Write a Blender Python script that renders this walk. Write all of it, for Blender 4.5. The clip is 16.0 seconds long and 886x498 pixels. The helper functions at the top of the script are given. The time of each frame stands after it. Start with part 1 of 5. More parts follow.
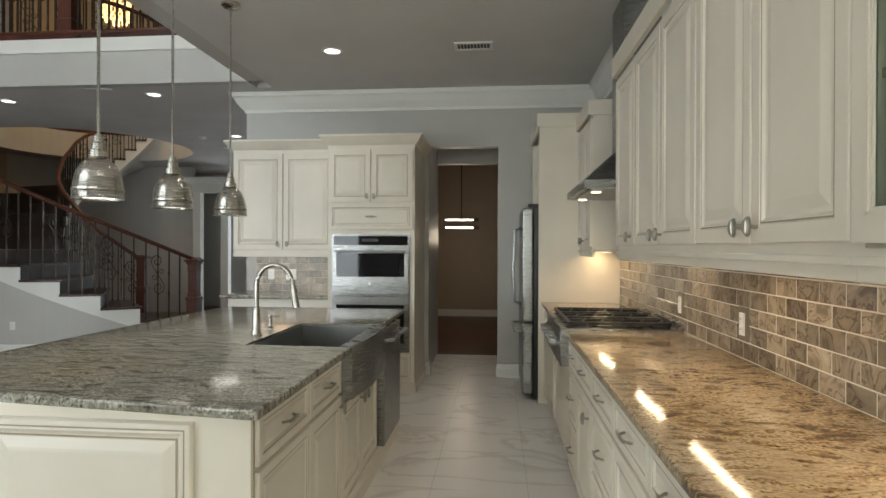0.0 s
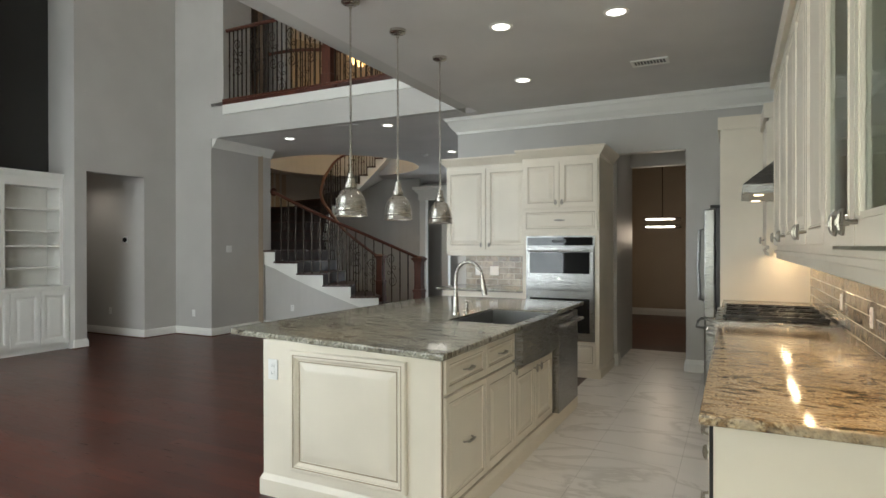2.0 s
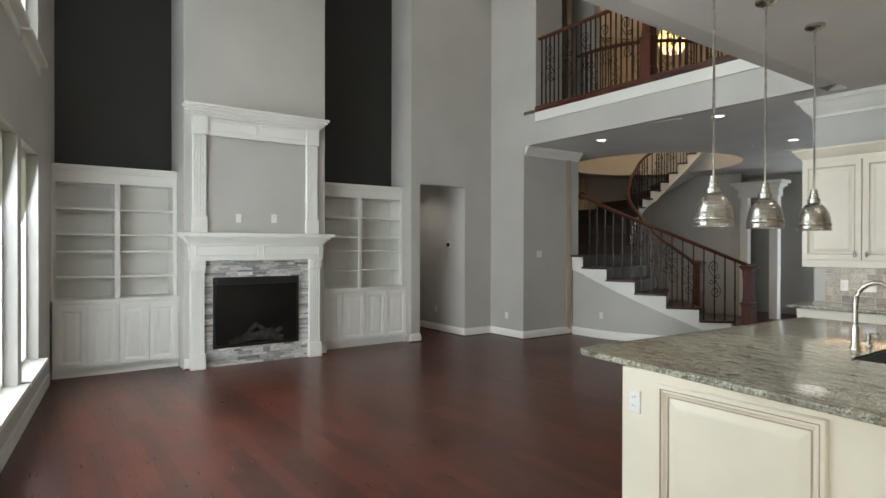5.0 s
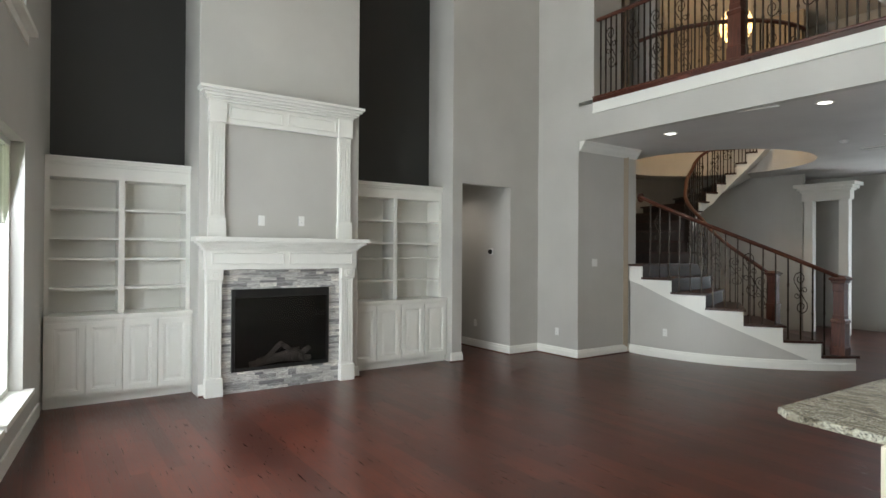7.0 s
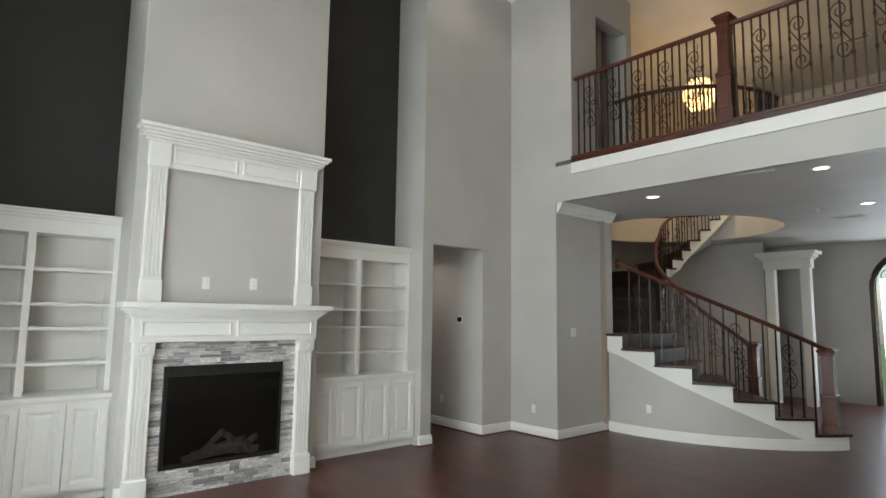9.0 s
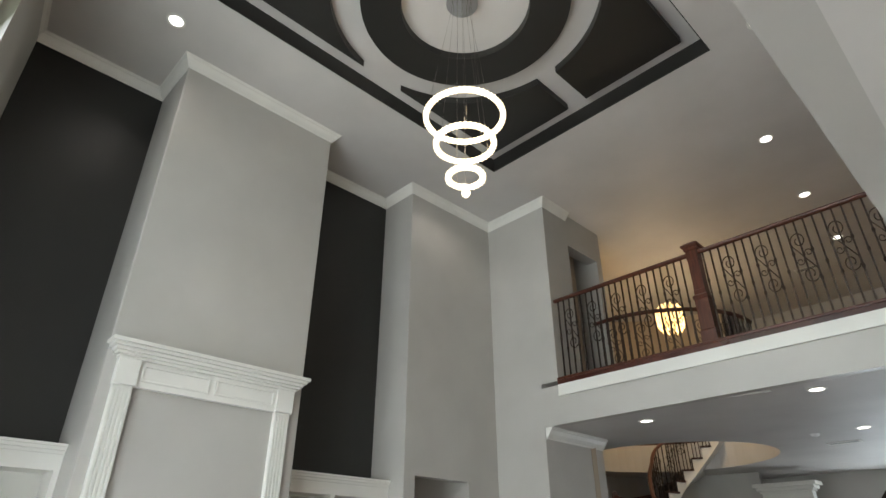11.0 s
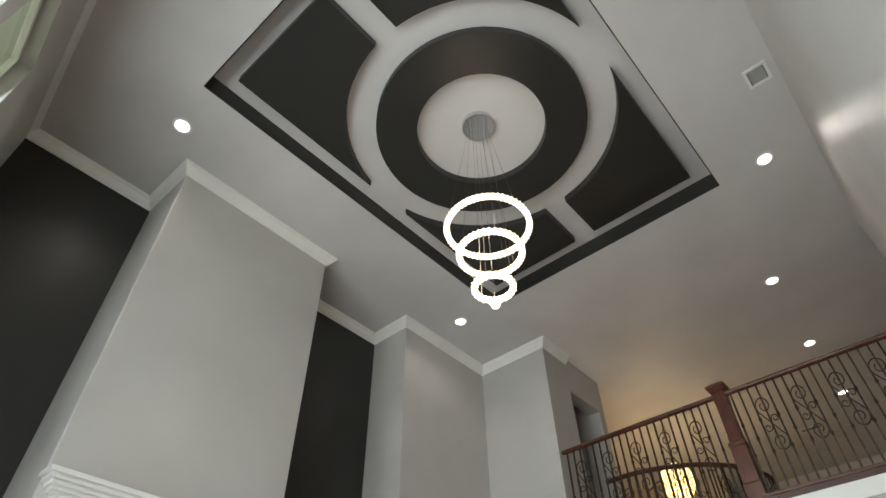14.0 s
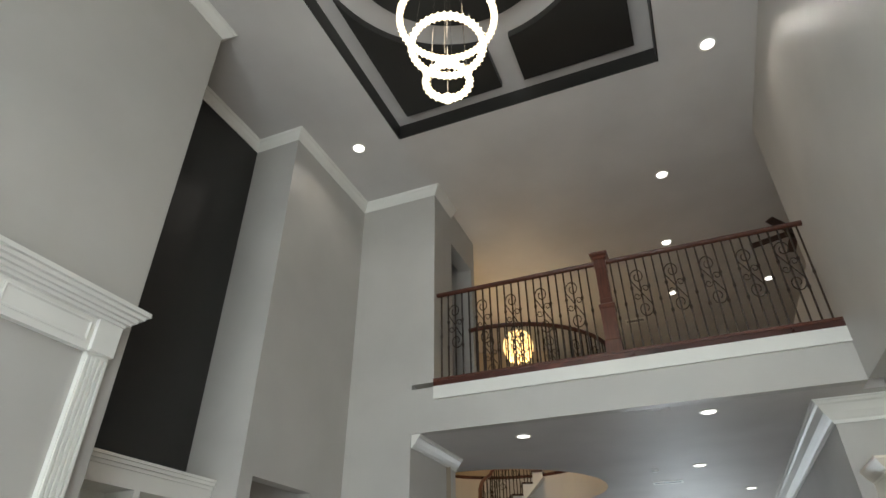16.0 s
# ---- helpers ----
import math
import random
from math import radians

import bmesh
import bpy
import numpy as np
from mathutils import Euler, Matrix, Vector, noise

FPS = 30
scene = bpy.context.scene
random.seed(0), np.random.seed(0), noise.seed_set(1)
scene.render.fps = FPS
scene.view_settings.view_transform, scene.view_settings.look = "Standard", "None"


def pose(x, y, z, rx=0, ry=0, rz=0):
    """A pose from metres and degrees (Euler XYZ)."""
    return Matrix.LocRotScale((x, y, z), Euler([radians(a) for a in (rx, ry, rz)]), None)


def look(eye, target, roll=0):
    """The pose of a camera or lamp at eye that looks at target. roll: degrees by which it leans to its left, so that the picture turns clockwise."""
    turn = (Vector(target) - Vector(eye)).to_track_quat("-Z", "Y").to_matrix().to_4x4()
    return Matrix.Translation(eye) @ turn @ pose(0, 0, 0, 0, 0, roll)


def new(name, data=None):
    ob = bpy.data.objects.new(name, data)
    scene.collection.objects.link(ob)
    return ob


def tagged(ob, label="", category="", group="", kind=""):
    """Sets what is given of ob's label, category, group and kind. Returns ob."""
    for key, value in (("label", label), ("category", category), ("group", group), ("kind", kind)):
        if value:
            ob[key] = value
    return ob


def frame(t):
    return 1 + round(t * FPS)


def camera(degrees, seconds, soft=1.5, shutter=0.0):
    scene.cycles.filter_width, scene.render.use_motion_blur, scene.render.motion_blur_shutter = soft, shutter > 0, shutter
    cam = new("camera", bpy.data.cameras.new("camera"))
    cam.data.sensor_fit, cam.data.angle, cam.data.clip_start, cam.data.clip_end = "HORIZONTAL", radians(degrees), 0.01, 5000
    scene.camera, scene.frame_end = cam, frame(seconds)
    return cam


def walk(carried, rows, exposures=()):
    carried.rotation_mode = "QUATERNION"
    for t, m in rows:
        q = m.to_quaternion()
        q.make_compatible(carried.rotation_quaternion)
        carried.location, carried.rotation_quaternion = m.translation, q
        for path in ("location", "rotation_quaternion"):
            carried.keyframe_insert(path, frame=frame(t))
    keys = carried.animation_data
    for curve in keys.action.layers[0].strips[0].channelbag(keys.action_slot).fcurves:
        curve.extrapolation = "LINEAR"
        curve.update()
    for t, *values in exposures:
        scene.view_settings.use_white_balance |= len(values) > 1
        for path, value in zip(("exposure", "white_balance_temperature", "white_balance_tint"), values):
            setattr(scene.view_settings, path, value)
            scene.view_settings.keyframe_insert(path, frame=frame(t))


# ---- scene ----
cam = camera(74.8, 16.0)
PATH = [
    (0, (1.605, -0.483, 1.501), (1.419, 1.508, 1.497), 0.2),
    (0.5, (1.717, -0.75, 1.493), (1.335, 1.214, 1.488), 0.1),
    (1, (1.899, -0.967, 1.501), (1.346, 0.955, 1.495), 0.0),
    (1.5, (2.017, -1.171, 1.496), (1.318, 0.702, 1.488), -0.0),
    (2, (2.134, -1.257, 1.514), (1.235, 0.53, 1.506), -0.1),
    (2.5, (2.176, -1.293, 1.517), (1.072, 0.375, 1.509), -0.1),
    (3, (2.152, -1.306, 1.518), (0.881, 0.238, 1.509), -0.1),
    (3.5, (2.099, -1.301, 1.539), (0.684, 0.112, 1.529), -0.0),
    (4, (1.981, -1.3, 1.574), (0.452, -0.01, 1.567), 0.1),
    (4.5, (1.804, -1.293, 1.611), (0.193, -0.108, 1.604), 0.2),
    (5, (1.578, -1.267, 1.611), (-0.046, -0.099, 1.602), 0.1),
    (5.2, (1.502, -1.199, 1.623), (-0.137, -0.052, 1.61), 0.2),
    (7.3, (0.182, -1.061, 1.645), (-1.457, 0.085, 1.658), 0.4),
    (7.5, (0.085, -1.067, 1.664), (-1.541, 0.099, 1.67), 0.5),
    (8, (-0.148, -1.053, 1.708), (-1.722, 0.18, 1.706), 0.6),
    (8.2, (-0.257, -1.022, 1.732), (-1.815, 0.232, 1.752), 0.6),
    (10.3, (-0.853, -0.839, 1.676), (-2.208, 0.448, 2.389), 0.7),
    (10.5, (-0.892, -0.894, 1.707), (-2.217, 0.383, 2.491), 0.3),
    (11, (-0.908, -0.908, 1.723), (-2.171, 0.316, 2.675), 0.1),
    (11.5, (-0.97, -0.942, 1.723), (-2.153, 0.224, 2.837), -0.3),
    (12, (-1.014, -0.946, 1.73), (-2.139, 0.17, 2.949), -0.5),
    (12.5, (-1.094, -0.96, 1.732), (-2.173, 0.123, 3.022), -0.6),
    (13, (-1.262, -0.918, 1.735), (-2.283, 0.127, 3.101), -0.9),
    (13.5, (-1.496, -0.828, 1.737), (-2.476, 0.207, 3.14), -1.0),
    (14, (-1.821, -0.744, 1.707), (-2.751, 0.333, 3.112), -1.0),
    (14.5, (-2.094, -0.593, 1.659), (-2.925, 0.563, 3.063), -1.1),
    (15, (-2.295, -0.425, 1.598), (-3.068, 0.812, 2.966), -0.6),
    (15.5, (-2.577, -0.354, 1.577), (-3.309, 1.054, 2.794), -0.4),
    (16, (-2.789, -0.431, 1.518), (-3.432, 1.124, 2.599), -0.3),
]
S = 0.94  # metres to one unit of the plan
walk(cam, [(t, look(Vector(eye) * S, Vector(target) * S, roll)) for t, eye, target, roll in PATH], [(0.0, -0.18), (2.5, -0.08), (5.0, 0.0), (7.4, 0.2), (8.3, 0.2), (10.5, 0.08), (14.0, 0.06), (16.0, -0.1)])


# ---- world and lights ----
world = bpy.data.worlds.new("sky")
scene.world = world
world.use_nodes = True
_nt = world.node_tree
_sky = _nt.nodes.new("ShaderNodeTexSky")
_sky.sky_type, _sky.sun_disc = "NISHITA", False
_sky.sun_elevation, _sky.sun_rotation = radians(78), radians(185)
_nt.nodes["Background"].inputs[1].default_value = 0.13
_nt.links.new(_sky.outputs[0], _nt.nodes["Background"].inputs[0])


def sun_lamp():
    d = bpy.data.lights.new("sun", "SUN")
    d.energy, d.angle, d.color = 2.5, radians(0.6), (1.0, 0.94, 0.85)
    ob = new("sun", d)
    ob.matrix_world = look((-3.0, -6.0, 19), (-3.4, -2.0, 0.0))


def area_lamp(name, centre, target, w, h, power, colour=(1, 1, 1)):
    d = bpy.data.lights.new(name, "AREA")
    d.shape, d.size, d.size_y, d.energy, d.color = "RECTANGLE", w, h, power, colour
    ob = new(name, d)
    ob.matrix_world = look(centre, target)
    return ob


def spot(name, at, power, colour=(1.0, 0.93, 0.84), size=120, radius=0.05):
    d = bpy.data.lights.new(name, "SPOT")
    d.energy, d.color, d.spot_size, d.spot_blend, d.shadow_soft_size = power, colour, radians(size), 0.8, radius
    ob = new(name, d)
    ob.matrix_world = look(at, (at[0], at[1] + 0.001, at[2] - 1))


def bulb(name, at, power, colour=(1.0, 0.9, 0.75), radius=0.08):
    d = bpy.data.lights.new(name, "POINT")
    d.energy, d.color, d.shadow_soft_size = power, colour, radius
    new(name, d).location = at


sun_lamp()
DAY = (0.845, 0.92, 1.0)
WINDOW_POWER = 13.3

# ---- materials ----


def mat(name):
    m = bpy.data.materials.new(name)
    m.use_nodes = True
    return m, m.node_tree, m.node_tree.nodes["Principled BSDF"]


def rgba(c):
    return (c[0], c[1], c[2], 1.0)


def noise_node(nt, scale, detail=4.0, coord="Object", stretch=None):
    tc = nt.nodes.new("ShaderNodeTexCoord")
    n = nt.nodes.new("ShaderNodeTexNoise")
    n.inputs["Scale"].default_value, n.inputs["Detail"].default_value = scale, detail
    if stretch:
        mp = nt.nodes.new("ShaderNodeMapping")
        mp.inputs["Scale"].default_value = stretch[:3]
        if len(stretch) > 3:
            mp.inputs["Rotation"].default_value = (0, 0, radians(stretch[3]))
        nt.links.new(tc.outputs[coord], mp.inputs[0])
        nt.links.new(mp.outputs[0], n.inputs[0])
    else:
        nt.links.new(tc.outputs[coord], n.inputs[0])
    return n


def ramp(nt, source, stops):
    r = nt.nodes.new("ShaderNodeValToRGB")
    el = r.color_ramp.elements
    while len(el) < len(stops):
        el.new(0.5)
    for e, (p, c) in zip(el, stops):
        e.position, e.color = p, rgba(c)
    nt.links.new(source, r.inputs[0])
    return r


def mixer(nt, fac, a, b, mode="MIX"):
    m = nt.nodes.new("ShaderNodeMix")
    m.data_type, m.blend_type = "RGBA", mode
    for sock, v in ((m.inputs[0], fac), (m.inputs[6], a), (m.inputs[7], b)):
        if isinstance(v, (int, float)):
            sock.default_value = v
        elif isinstance(v, tuple):
            sock.default_value = rgba(v)
        else:
            nt.links.new(v, sock)
    return m.outputs[2]


def bump(nt, b, source, strength, distance=0.002):
    n = nt.nodes.new("ShaderNodeBump")
    n.inputs["Strength"].default_value, n.inputs["Distance"].default_value = strength, distance
    nt.links.new(source, n.inputs["Height"])
    nt.links.new(n.outputs[0], b.inputs["Normal"])


def paint(name, c, rough=0.55, spread=0.06, scale=1.2, grain=220, relief=0.12):
    m, nt, b = mat(name)
    n = noise_node(nt, scale, 5)
    lo, hi = tuple(v * (1 - spread) for v in c), tuple(min(1, v * (1 + spread)) for v in c)
    nt.links.new(ramp(nt, n.outputs[0], [(0.3, lo), (0.7, hi)]).outputs[0], b.inputs["Base Color"])
    b.inputs["Roughness"].default_value = rough
    g = noise_node(nt, grain, 2)
    bump(nt, b, g.outputs[0], relief, 0.001)
    return m


def metal(name, c, rough=0.28, brushed=(1, 1, 60)):
    m, nt, b = mat(name)
    b.inputs["Metallic"].default_value = 1.0
    n = noise_node(nt, 12, 3, stretch=brushed)
    nt.links.new(ramp(nt, n.outputs[0], [(0.3, tuple(v * 0.88 for v in c)), (0.7, c)]).outputs[0], b.inputs["Base Color"])
    r = ramp(nt, n.outputs[0], [(0.2, (rough * 0.8,) * 3), (0.8, (rough * 1.25,) * 3)])
    nt.links.new(r.outputs[0], b.inputs["Roughness"])
    return m


def glow(name, c, strength):
    m, nt, b = mat(name)
    b.inputs["Base Color"].default_value = rgba(c)
    b.inputs["Emission Color"].default_value = rgba(c)
    b.inputs["Emission Strength"].default_value = strength
    return m


def dark_wood_floor():
    m, nt, b = mat("dark_cherry_floor")
    tc = nt.nodes.new("ShaderNodeTexCoord")
    br = nt.nodes.new("ShaderNodeTexBrick")
    br.offset = 0.37
    for key, v in (("Scale", 1.0), ("Mortar Size", 0.0012), ("Brick Width", 1.3), ("Row Height", 0.127), ("Bias", 0.0)):
        br.inputs[key].default_value = v
    br.inputs["Color1"].default_value = rgba((0.25, 0.25, 0.25))
    br.inputs["Color2"].default_value = rgba((0.75, 0.75, 0.75))
    br.inputs["Mortar"].default_value = rgba((0.0, 0.0, 0.0))
    nt.links.new(tc.outputs["Object"], br.inputs[0])
    tone = ramp(nt, br.outputs[0], [(0.0, (0.036, 0.011, 0.0075)), (0.2, (0.042, 0.0125, 0.0085)), (0.8, (0.098, 0.029, 0.018))])
    g = noise_node(nt, 3.0, 8, stretch=(1.5, 22, 1))
    grain = ramp(nt, g.outputs[0], [(0.3, (0.55, 0.5, 0.5)), (0.7, (1.45, 1.4, 1.35))])
    big = noise_node(nt, 1.6, 4)
    wear = ramp(nt, big.outputs[0], [(0.3, (0.75, 0.72, 0.72)), (0.72, (1.2, 1.2, 1.2))])
    c = mixer(nt, 1.0, tone.outputs[0], grain.outputs[0], "MULTIPLY")
    c = mixer(nt, 1.0, c, wear.outputs[0], "MULTIPLY")
    nt.links.new(c, b.inputs["Base Color"])
    r = ramp(nt, g.outputs[0], [(0.2, (0.24,) * 3), (0.8, (0.4,) * 3)])
    nt.links.new(r.outputs[0], b.inputs["Roughness"])
    bump(nt, b, br.outputs[0], 0.03, 0.0005)
    return m


def stained_wood(name, c, rough=0.3, stretch=(18, 18, 2)):
    m, nt, b = mat(name)
    n = noise_node(nt, 2.5, 7, stretch=stretch)
    nt.links.new(ramp(nt, n.outputs[0], [(0.25, tuple(v * 0.55 for v in c)), (0.5, c), (0.8, tuple(min(1, v * 1.5) for v in c))]).outputs[0], b.inputs["Base Color"])
    b.inputs["Roughness"].default_value = rough
    bump(nt, b, n.outputs[0], 0.1, 0.001)
    return m


def marble_floor():
    m, nt, b = mat("marble_tile_floor")
    w = noise_node(nt, 0.9, 9, stretch=(1.0, 2.4, 1, 35))
    w.inputs["Distortion"].default_value = 1.2
    vein = ramp(nt, w.outputs[0], [(0.44, (0.82, 0.79, 0.755)), (0.497, (0.66, 0.63, 0.59)), (0.52, (0.83, 0.8, 0.765)), (0.75, (0.78, 0.755, 0.72))])
    tc = nt.nodes.new("ShaderNodeTexCoord")
    br = nt.nodes.new("ShaderNodeTexBrick")
    br.offset = 0.5
    for key, v in (("Scale", 1.0), ("Mortar Size", 0.0018), ("Brick Width", 1.2), ("Row Height", 0.6)):
        br.inputs[key].default_value = v
    for key in ("Color1", "Color2"):
        br.inputs[key].default_value = rgba((1, 1, 1))
    br.inputs["Mortar"].default_value = rgba((0.72, 0.71, 0.7))
    mp = nt.nodes.new("ShaderNodeMapping")
    mp.inputs["Rotation"].default_value = (0, 0, radians(90))
    nt.links.new(tc.outputs["Object"], mp.inputs[0])
    nt.links.new(mp.outputs[0], br.inputs[0])
    nt.links.new(mixer(nt, 1.0, vein.outputs[0], br.outputs[0], "MULTIPLY"), b.inputs["Base Color"])
    b.inputs["Roughness"].default_value = 0.33
    return m


def granite(name, light, mid, dark, angle, warm, streak):
    m, nt, b = mat(name)
    w = noise_node(nt, 3.4, 14, stretch=(1.0, streak, 1.0, angle))
    w.inputs["Distortion"].default_value = 1.4
    w.inputs["Roughness"].default_value = 0.76
    base = ramp(nt, w.outputs[0], [(0.32, dark), (0.43, mid), (0.5, light), (0.56, mid), (0.63, dark), (0.72, light)])
    f = noise_node(nt, 95, 8)
    fine = ramp(nt, f.outputs[0], [(0.36, (0.16, 0.15, 0.14)), (0.47, (0.9, 0.9, 0.9)), (0.66, (1.4, 1.38, 1.3))])
    c = mixer(nt, 0.8, base.outputs[0], fine.outputs[0], "MULTIPLY")
    v = noise_node(nt, 1.4, 10, stretch=(1.0, 2.6, 1.0, angle + 25))
    v.inputs["Distortion"].default_value = 2.4
    band = ramp(nt, v.outputs[0], [(0.46, (0, 0, 0)), (0.5, (0.75, 0.75, 0.75)), (0.54, (0, 0, 0))])
    c = mixer(nt, band.outputs[0], c, warm)
    nt.links.new(c, b.inputs["Base Color"])
    b.inputs["Roughness"].default_value = 0.11
    return m


def stone_piece(name, stops, rough, scale, stretch):
    m, nt, b = mat(name)
    oi = nt.nodes.new("ShaderNodeObjectInfo")
    tone = ramp(nt, oi.outputs["Random"], stops)
    tc = nt.nodes.new("ShaderNodeTexCoord")
    add = nt.nodes.new("ShaderNodeVectorMath")
    add.operation = "ADD"
    mul = nt.nodes.new("ShaderNodeMath")
    mul.operation = "MULTIPLY"
    mul.inputs[1].default_value = 37.0
    nt.links.new(oi.outputs["Random"], mul.inputs[0])
    mp = nt.nodes.new("ShaderNodeMapping")
    mp.inputs["Scale"].default_value = stretch
    nt.links.new(tc.outputs["Object"], mp.inputs[0])
    nt.links.new(mp.outputs[0], add.inputs[0])
    nt.links.new(mul.outputs[0], add.inputs[1])
    n = nt.nodes.new("ShaderNodeTexNoise")
    n.inputs["Scale"].default_value, n.inputs["Detail"].default_value, n.inputs["Distortion"].default_value = scale, 5, 1.5
    nt.links.new(add.outputs[0], n.inputs[0])
    v = ramp(nt, n.outputs[0], [(0.33, (0.6, 0.57, 0.54)), (0.47, (1.15, 1.12, 1.08)), (0.5, (0.5, 0.46, 0.42)), (0.53, (1.1, 1.08, 1.05)), (0.68, (1.4, 1.38, 1.32))])
    nt.links.new(mixer(nt, 1.0, tone.outputs[0], v.outputs[0], "MULTIPLY"), b.inputs["Base Color"])
    b.inputs["Roughness"].default_value = rough
    bump(nt, b, n.outputs[0], 0.15, 0.001)
    return m


def clear_glass(name, tint=(1, 1, 1)):
    m, nt, b = mat(name)
    b.inputs["Base Color"].default_value = rgba(tint)
    b.inputs["Roughness"].default_value = 0.03
    b.inputs["Transmission Weight"].default_value = 1.0
    b.inputs["IOR"].default_value = 1.1
    return m


WALL = paint("greige_wall_paint", (0.488, 0.47, 0.435), 0.42)
WALL_TAN = paint("tan_wall_paint", (0.42, 0.34, 0.25))
ACCENT = paint("charcoal_accent_paint", (0.022, 0.021, 0.0185), 0.42)
CEIL = paint("ceiling_paint", (0.615, 0.59, 0.56), 0.6)
TRIM = paint("white_trim_paint", (0.78, 0.765, 0.71), 0.35, 0.03, 2, 300, 0.0)
CAB = paint("cream_cabinet_paint", (0.75, 0.685, 0.57), 0.36, 0.05, 2.5, 300, 0.0)
GLAZE = paint("brown_glaze", (0.36, 0.29, 0.2), 0.5)
FLOORWOOD = dark_wood_floor()
WOOD = stained_wood("cherry_rail_wood", (0.085, 0.026, 0.014))
TREADWOOD = stained_wood("dark_tread_wood", (0.045, 0.017, 0.011), 0.42, (3, 18, 18))
RISERWOOD = stained_wood("dark_riser_wood", (0.042, 0.028, 0.023), 0.6, (3, 18, 18))
MARBLE = marble_floor()
GREEN_GRANITE = granite("green_grey_granite", (0.43, 0.42, 0.355), (0.2, 0.18, 0.135), (0.04, 0.034, 0.025), 62, (0.26, 0.24, 0.19), 3.6)
GOLD_GRANITE = granite("gold_granite", (0.5, 0.4, 0.26), (0.23, 0.145, 0.072), (0.035, 0.022, 0.013), 40, (0.44, 0.36, 0.25), 1.9)
STEEL = metal("brushed_steel", (0.34, 0.335, 0.325), 0.27, (1, 1, 50))
SINKSTEEL = metal("sink_steel", (0.36, 0.36, 0.355), 0.33, (40, 1, 1))
NICKEL = metal("brushed_nickel", (0.58, 0.55, 0.5), 0.25, (1, 1, 40))
IRON = metal("dark_bronze_iron", (0.07, 0.055, 0.045), 0.5)
PEWTER = metal("antique_pewter", (0.42, 0.39, 0.34), 0.3)
BLACK = paint("black_enamel", (0.012, 0.012, 0.012), 0.3)
BLACKGLASS = paint("black_glass", (0.008, 0.008, 0.009), 0.04, 0.0, 1, 1, 0.0)
PLASTIC = paint("white_plastic", (0.78, 0.77, 0.74), 0.3, 0.01)
GROUT = paint("pale_grout", (0.6, 0.56, 0.48), 0.8)
LAMPGLOW = glow("lamp_glow", (1.0, 0.96, 0.88), 4.0)
UNDERGLOW = glow("under_cabinet_glow", (1.0, 0.8, 0.5), 4.0)
CRYSTAL = glow("crystal_glow", (1.0, 0.86, 0.62), 2.6)
WARMCRYSTAL = glow("warm_crystal_glow", (1.0, 0.72, 0.33), 1.7)
SPLASH = stone_piece("backsplash_stone", [(0.0, (0.165, 0.14, 0.11)), (0.35, (0.225, 0.192, 0.15)), (0.7, (0.29, 0.25, 0.195)), (1.0, (0.37, 0.325, 0.26))], 0.16, 7, (1, 1, 1))
STRIP = stone_piece("grey_stone_strip", [(0.0, (0.2, 0.2, 0.21)), (0.4, (0.42, 0.42, 0.42)), (0.75, (0.56, 0.56, 0.55)), (1.0, (0.66, 0.65, 0.62))], 0.3, 9, (6, 1, 6))
RINGGLOW = glow("ring_lamp_glow", (1.0, 0.96, 0.9), 1.6)
GLASS = clear_glass("window_glass")
CABGLASS = clear_glass("cabinet_glass", (0.8, 0.88, 0.85))
CERAMIC = paint("log_ceramic", (0.3, 0.28, 0.25), 0.8, 0.5, 14)
LEAF = paint("garden_green", (0.09, 0.16, 0.05), 0.8, 0.6, 1.5)
GRASS = paint("lawn", (0.11, 0.16, 0.05), 0.9, 0.4, 2.0)

# ---- mesh helpers ----


def part(name, bm, material, parent=None, label="", smooth=False):
    bmesh.ops.recalc_face_normals(bm, faces=bm.faces)
    me = bpy.data.meshes.new(name)
    bm.to_mesh(me)
    bm.free()
    me.materials.append(material)
    if smooth:
        me.polygons.foreach_set("use_smooth", [True] * len(me.polygons))
        me.set_sharp_from_angle(angle=radians(38))
    ob = new(name, me)
    if parent:
        ob.parent = parent
    if label:
        ob["label"] = label
    return ob


def thing(name, label, category, group="", kind=""):
    return tagged(new(name), label, category, group, kind)


def struct(name, bm, material, label, category):
    return tagged(part(name, bm, material), label, category, kind="structure")


def box(bm, x0, y0, z0, x1, y1, z1, bev=0.0):
    vs = [bm.verts.new((x, y, z)) for x in (x0, x1) for y in (y0, y1) for z in (z0, z1)]
    fs = [bm.faces.new([vs[i] for i in q]) for q in ((0, 1, 3, 2), (4, 6, 7, 5), (0, 4, 5, 1), (2, 3, 7, 6), (0, 2, 6, 4), (1, 5, 7, 3))]
    if bev:
        es = list({e for f in fs for e in f.edges})
        bmesh.ops.bevel(bm, geom=es, offset=bev, segments=2, affect="EDGES", profile=0.5)
    return bm


def B(*boxes, bev=0.0):
    bm = bmesh.new()
    for b in boxes:
        box(bm, *b, bev=bev)
    return bm


def prism(bm, pts, z0, z1):
    a = [bm.verts.new((x, y, z0)) for x, y in pts]
    b = [bm.verts.new((x, y, z1)) for x, y in pts]
    n = len(pts)
    bm.faces.new(a[::-1])
    bm.faces.new(b)
    for i in range(n):
        bm.faces.new((a[i], a[(i + 1) % n], b[(i + 1) % n], b[i]))
    return bm


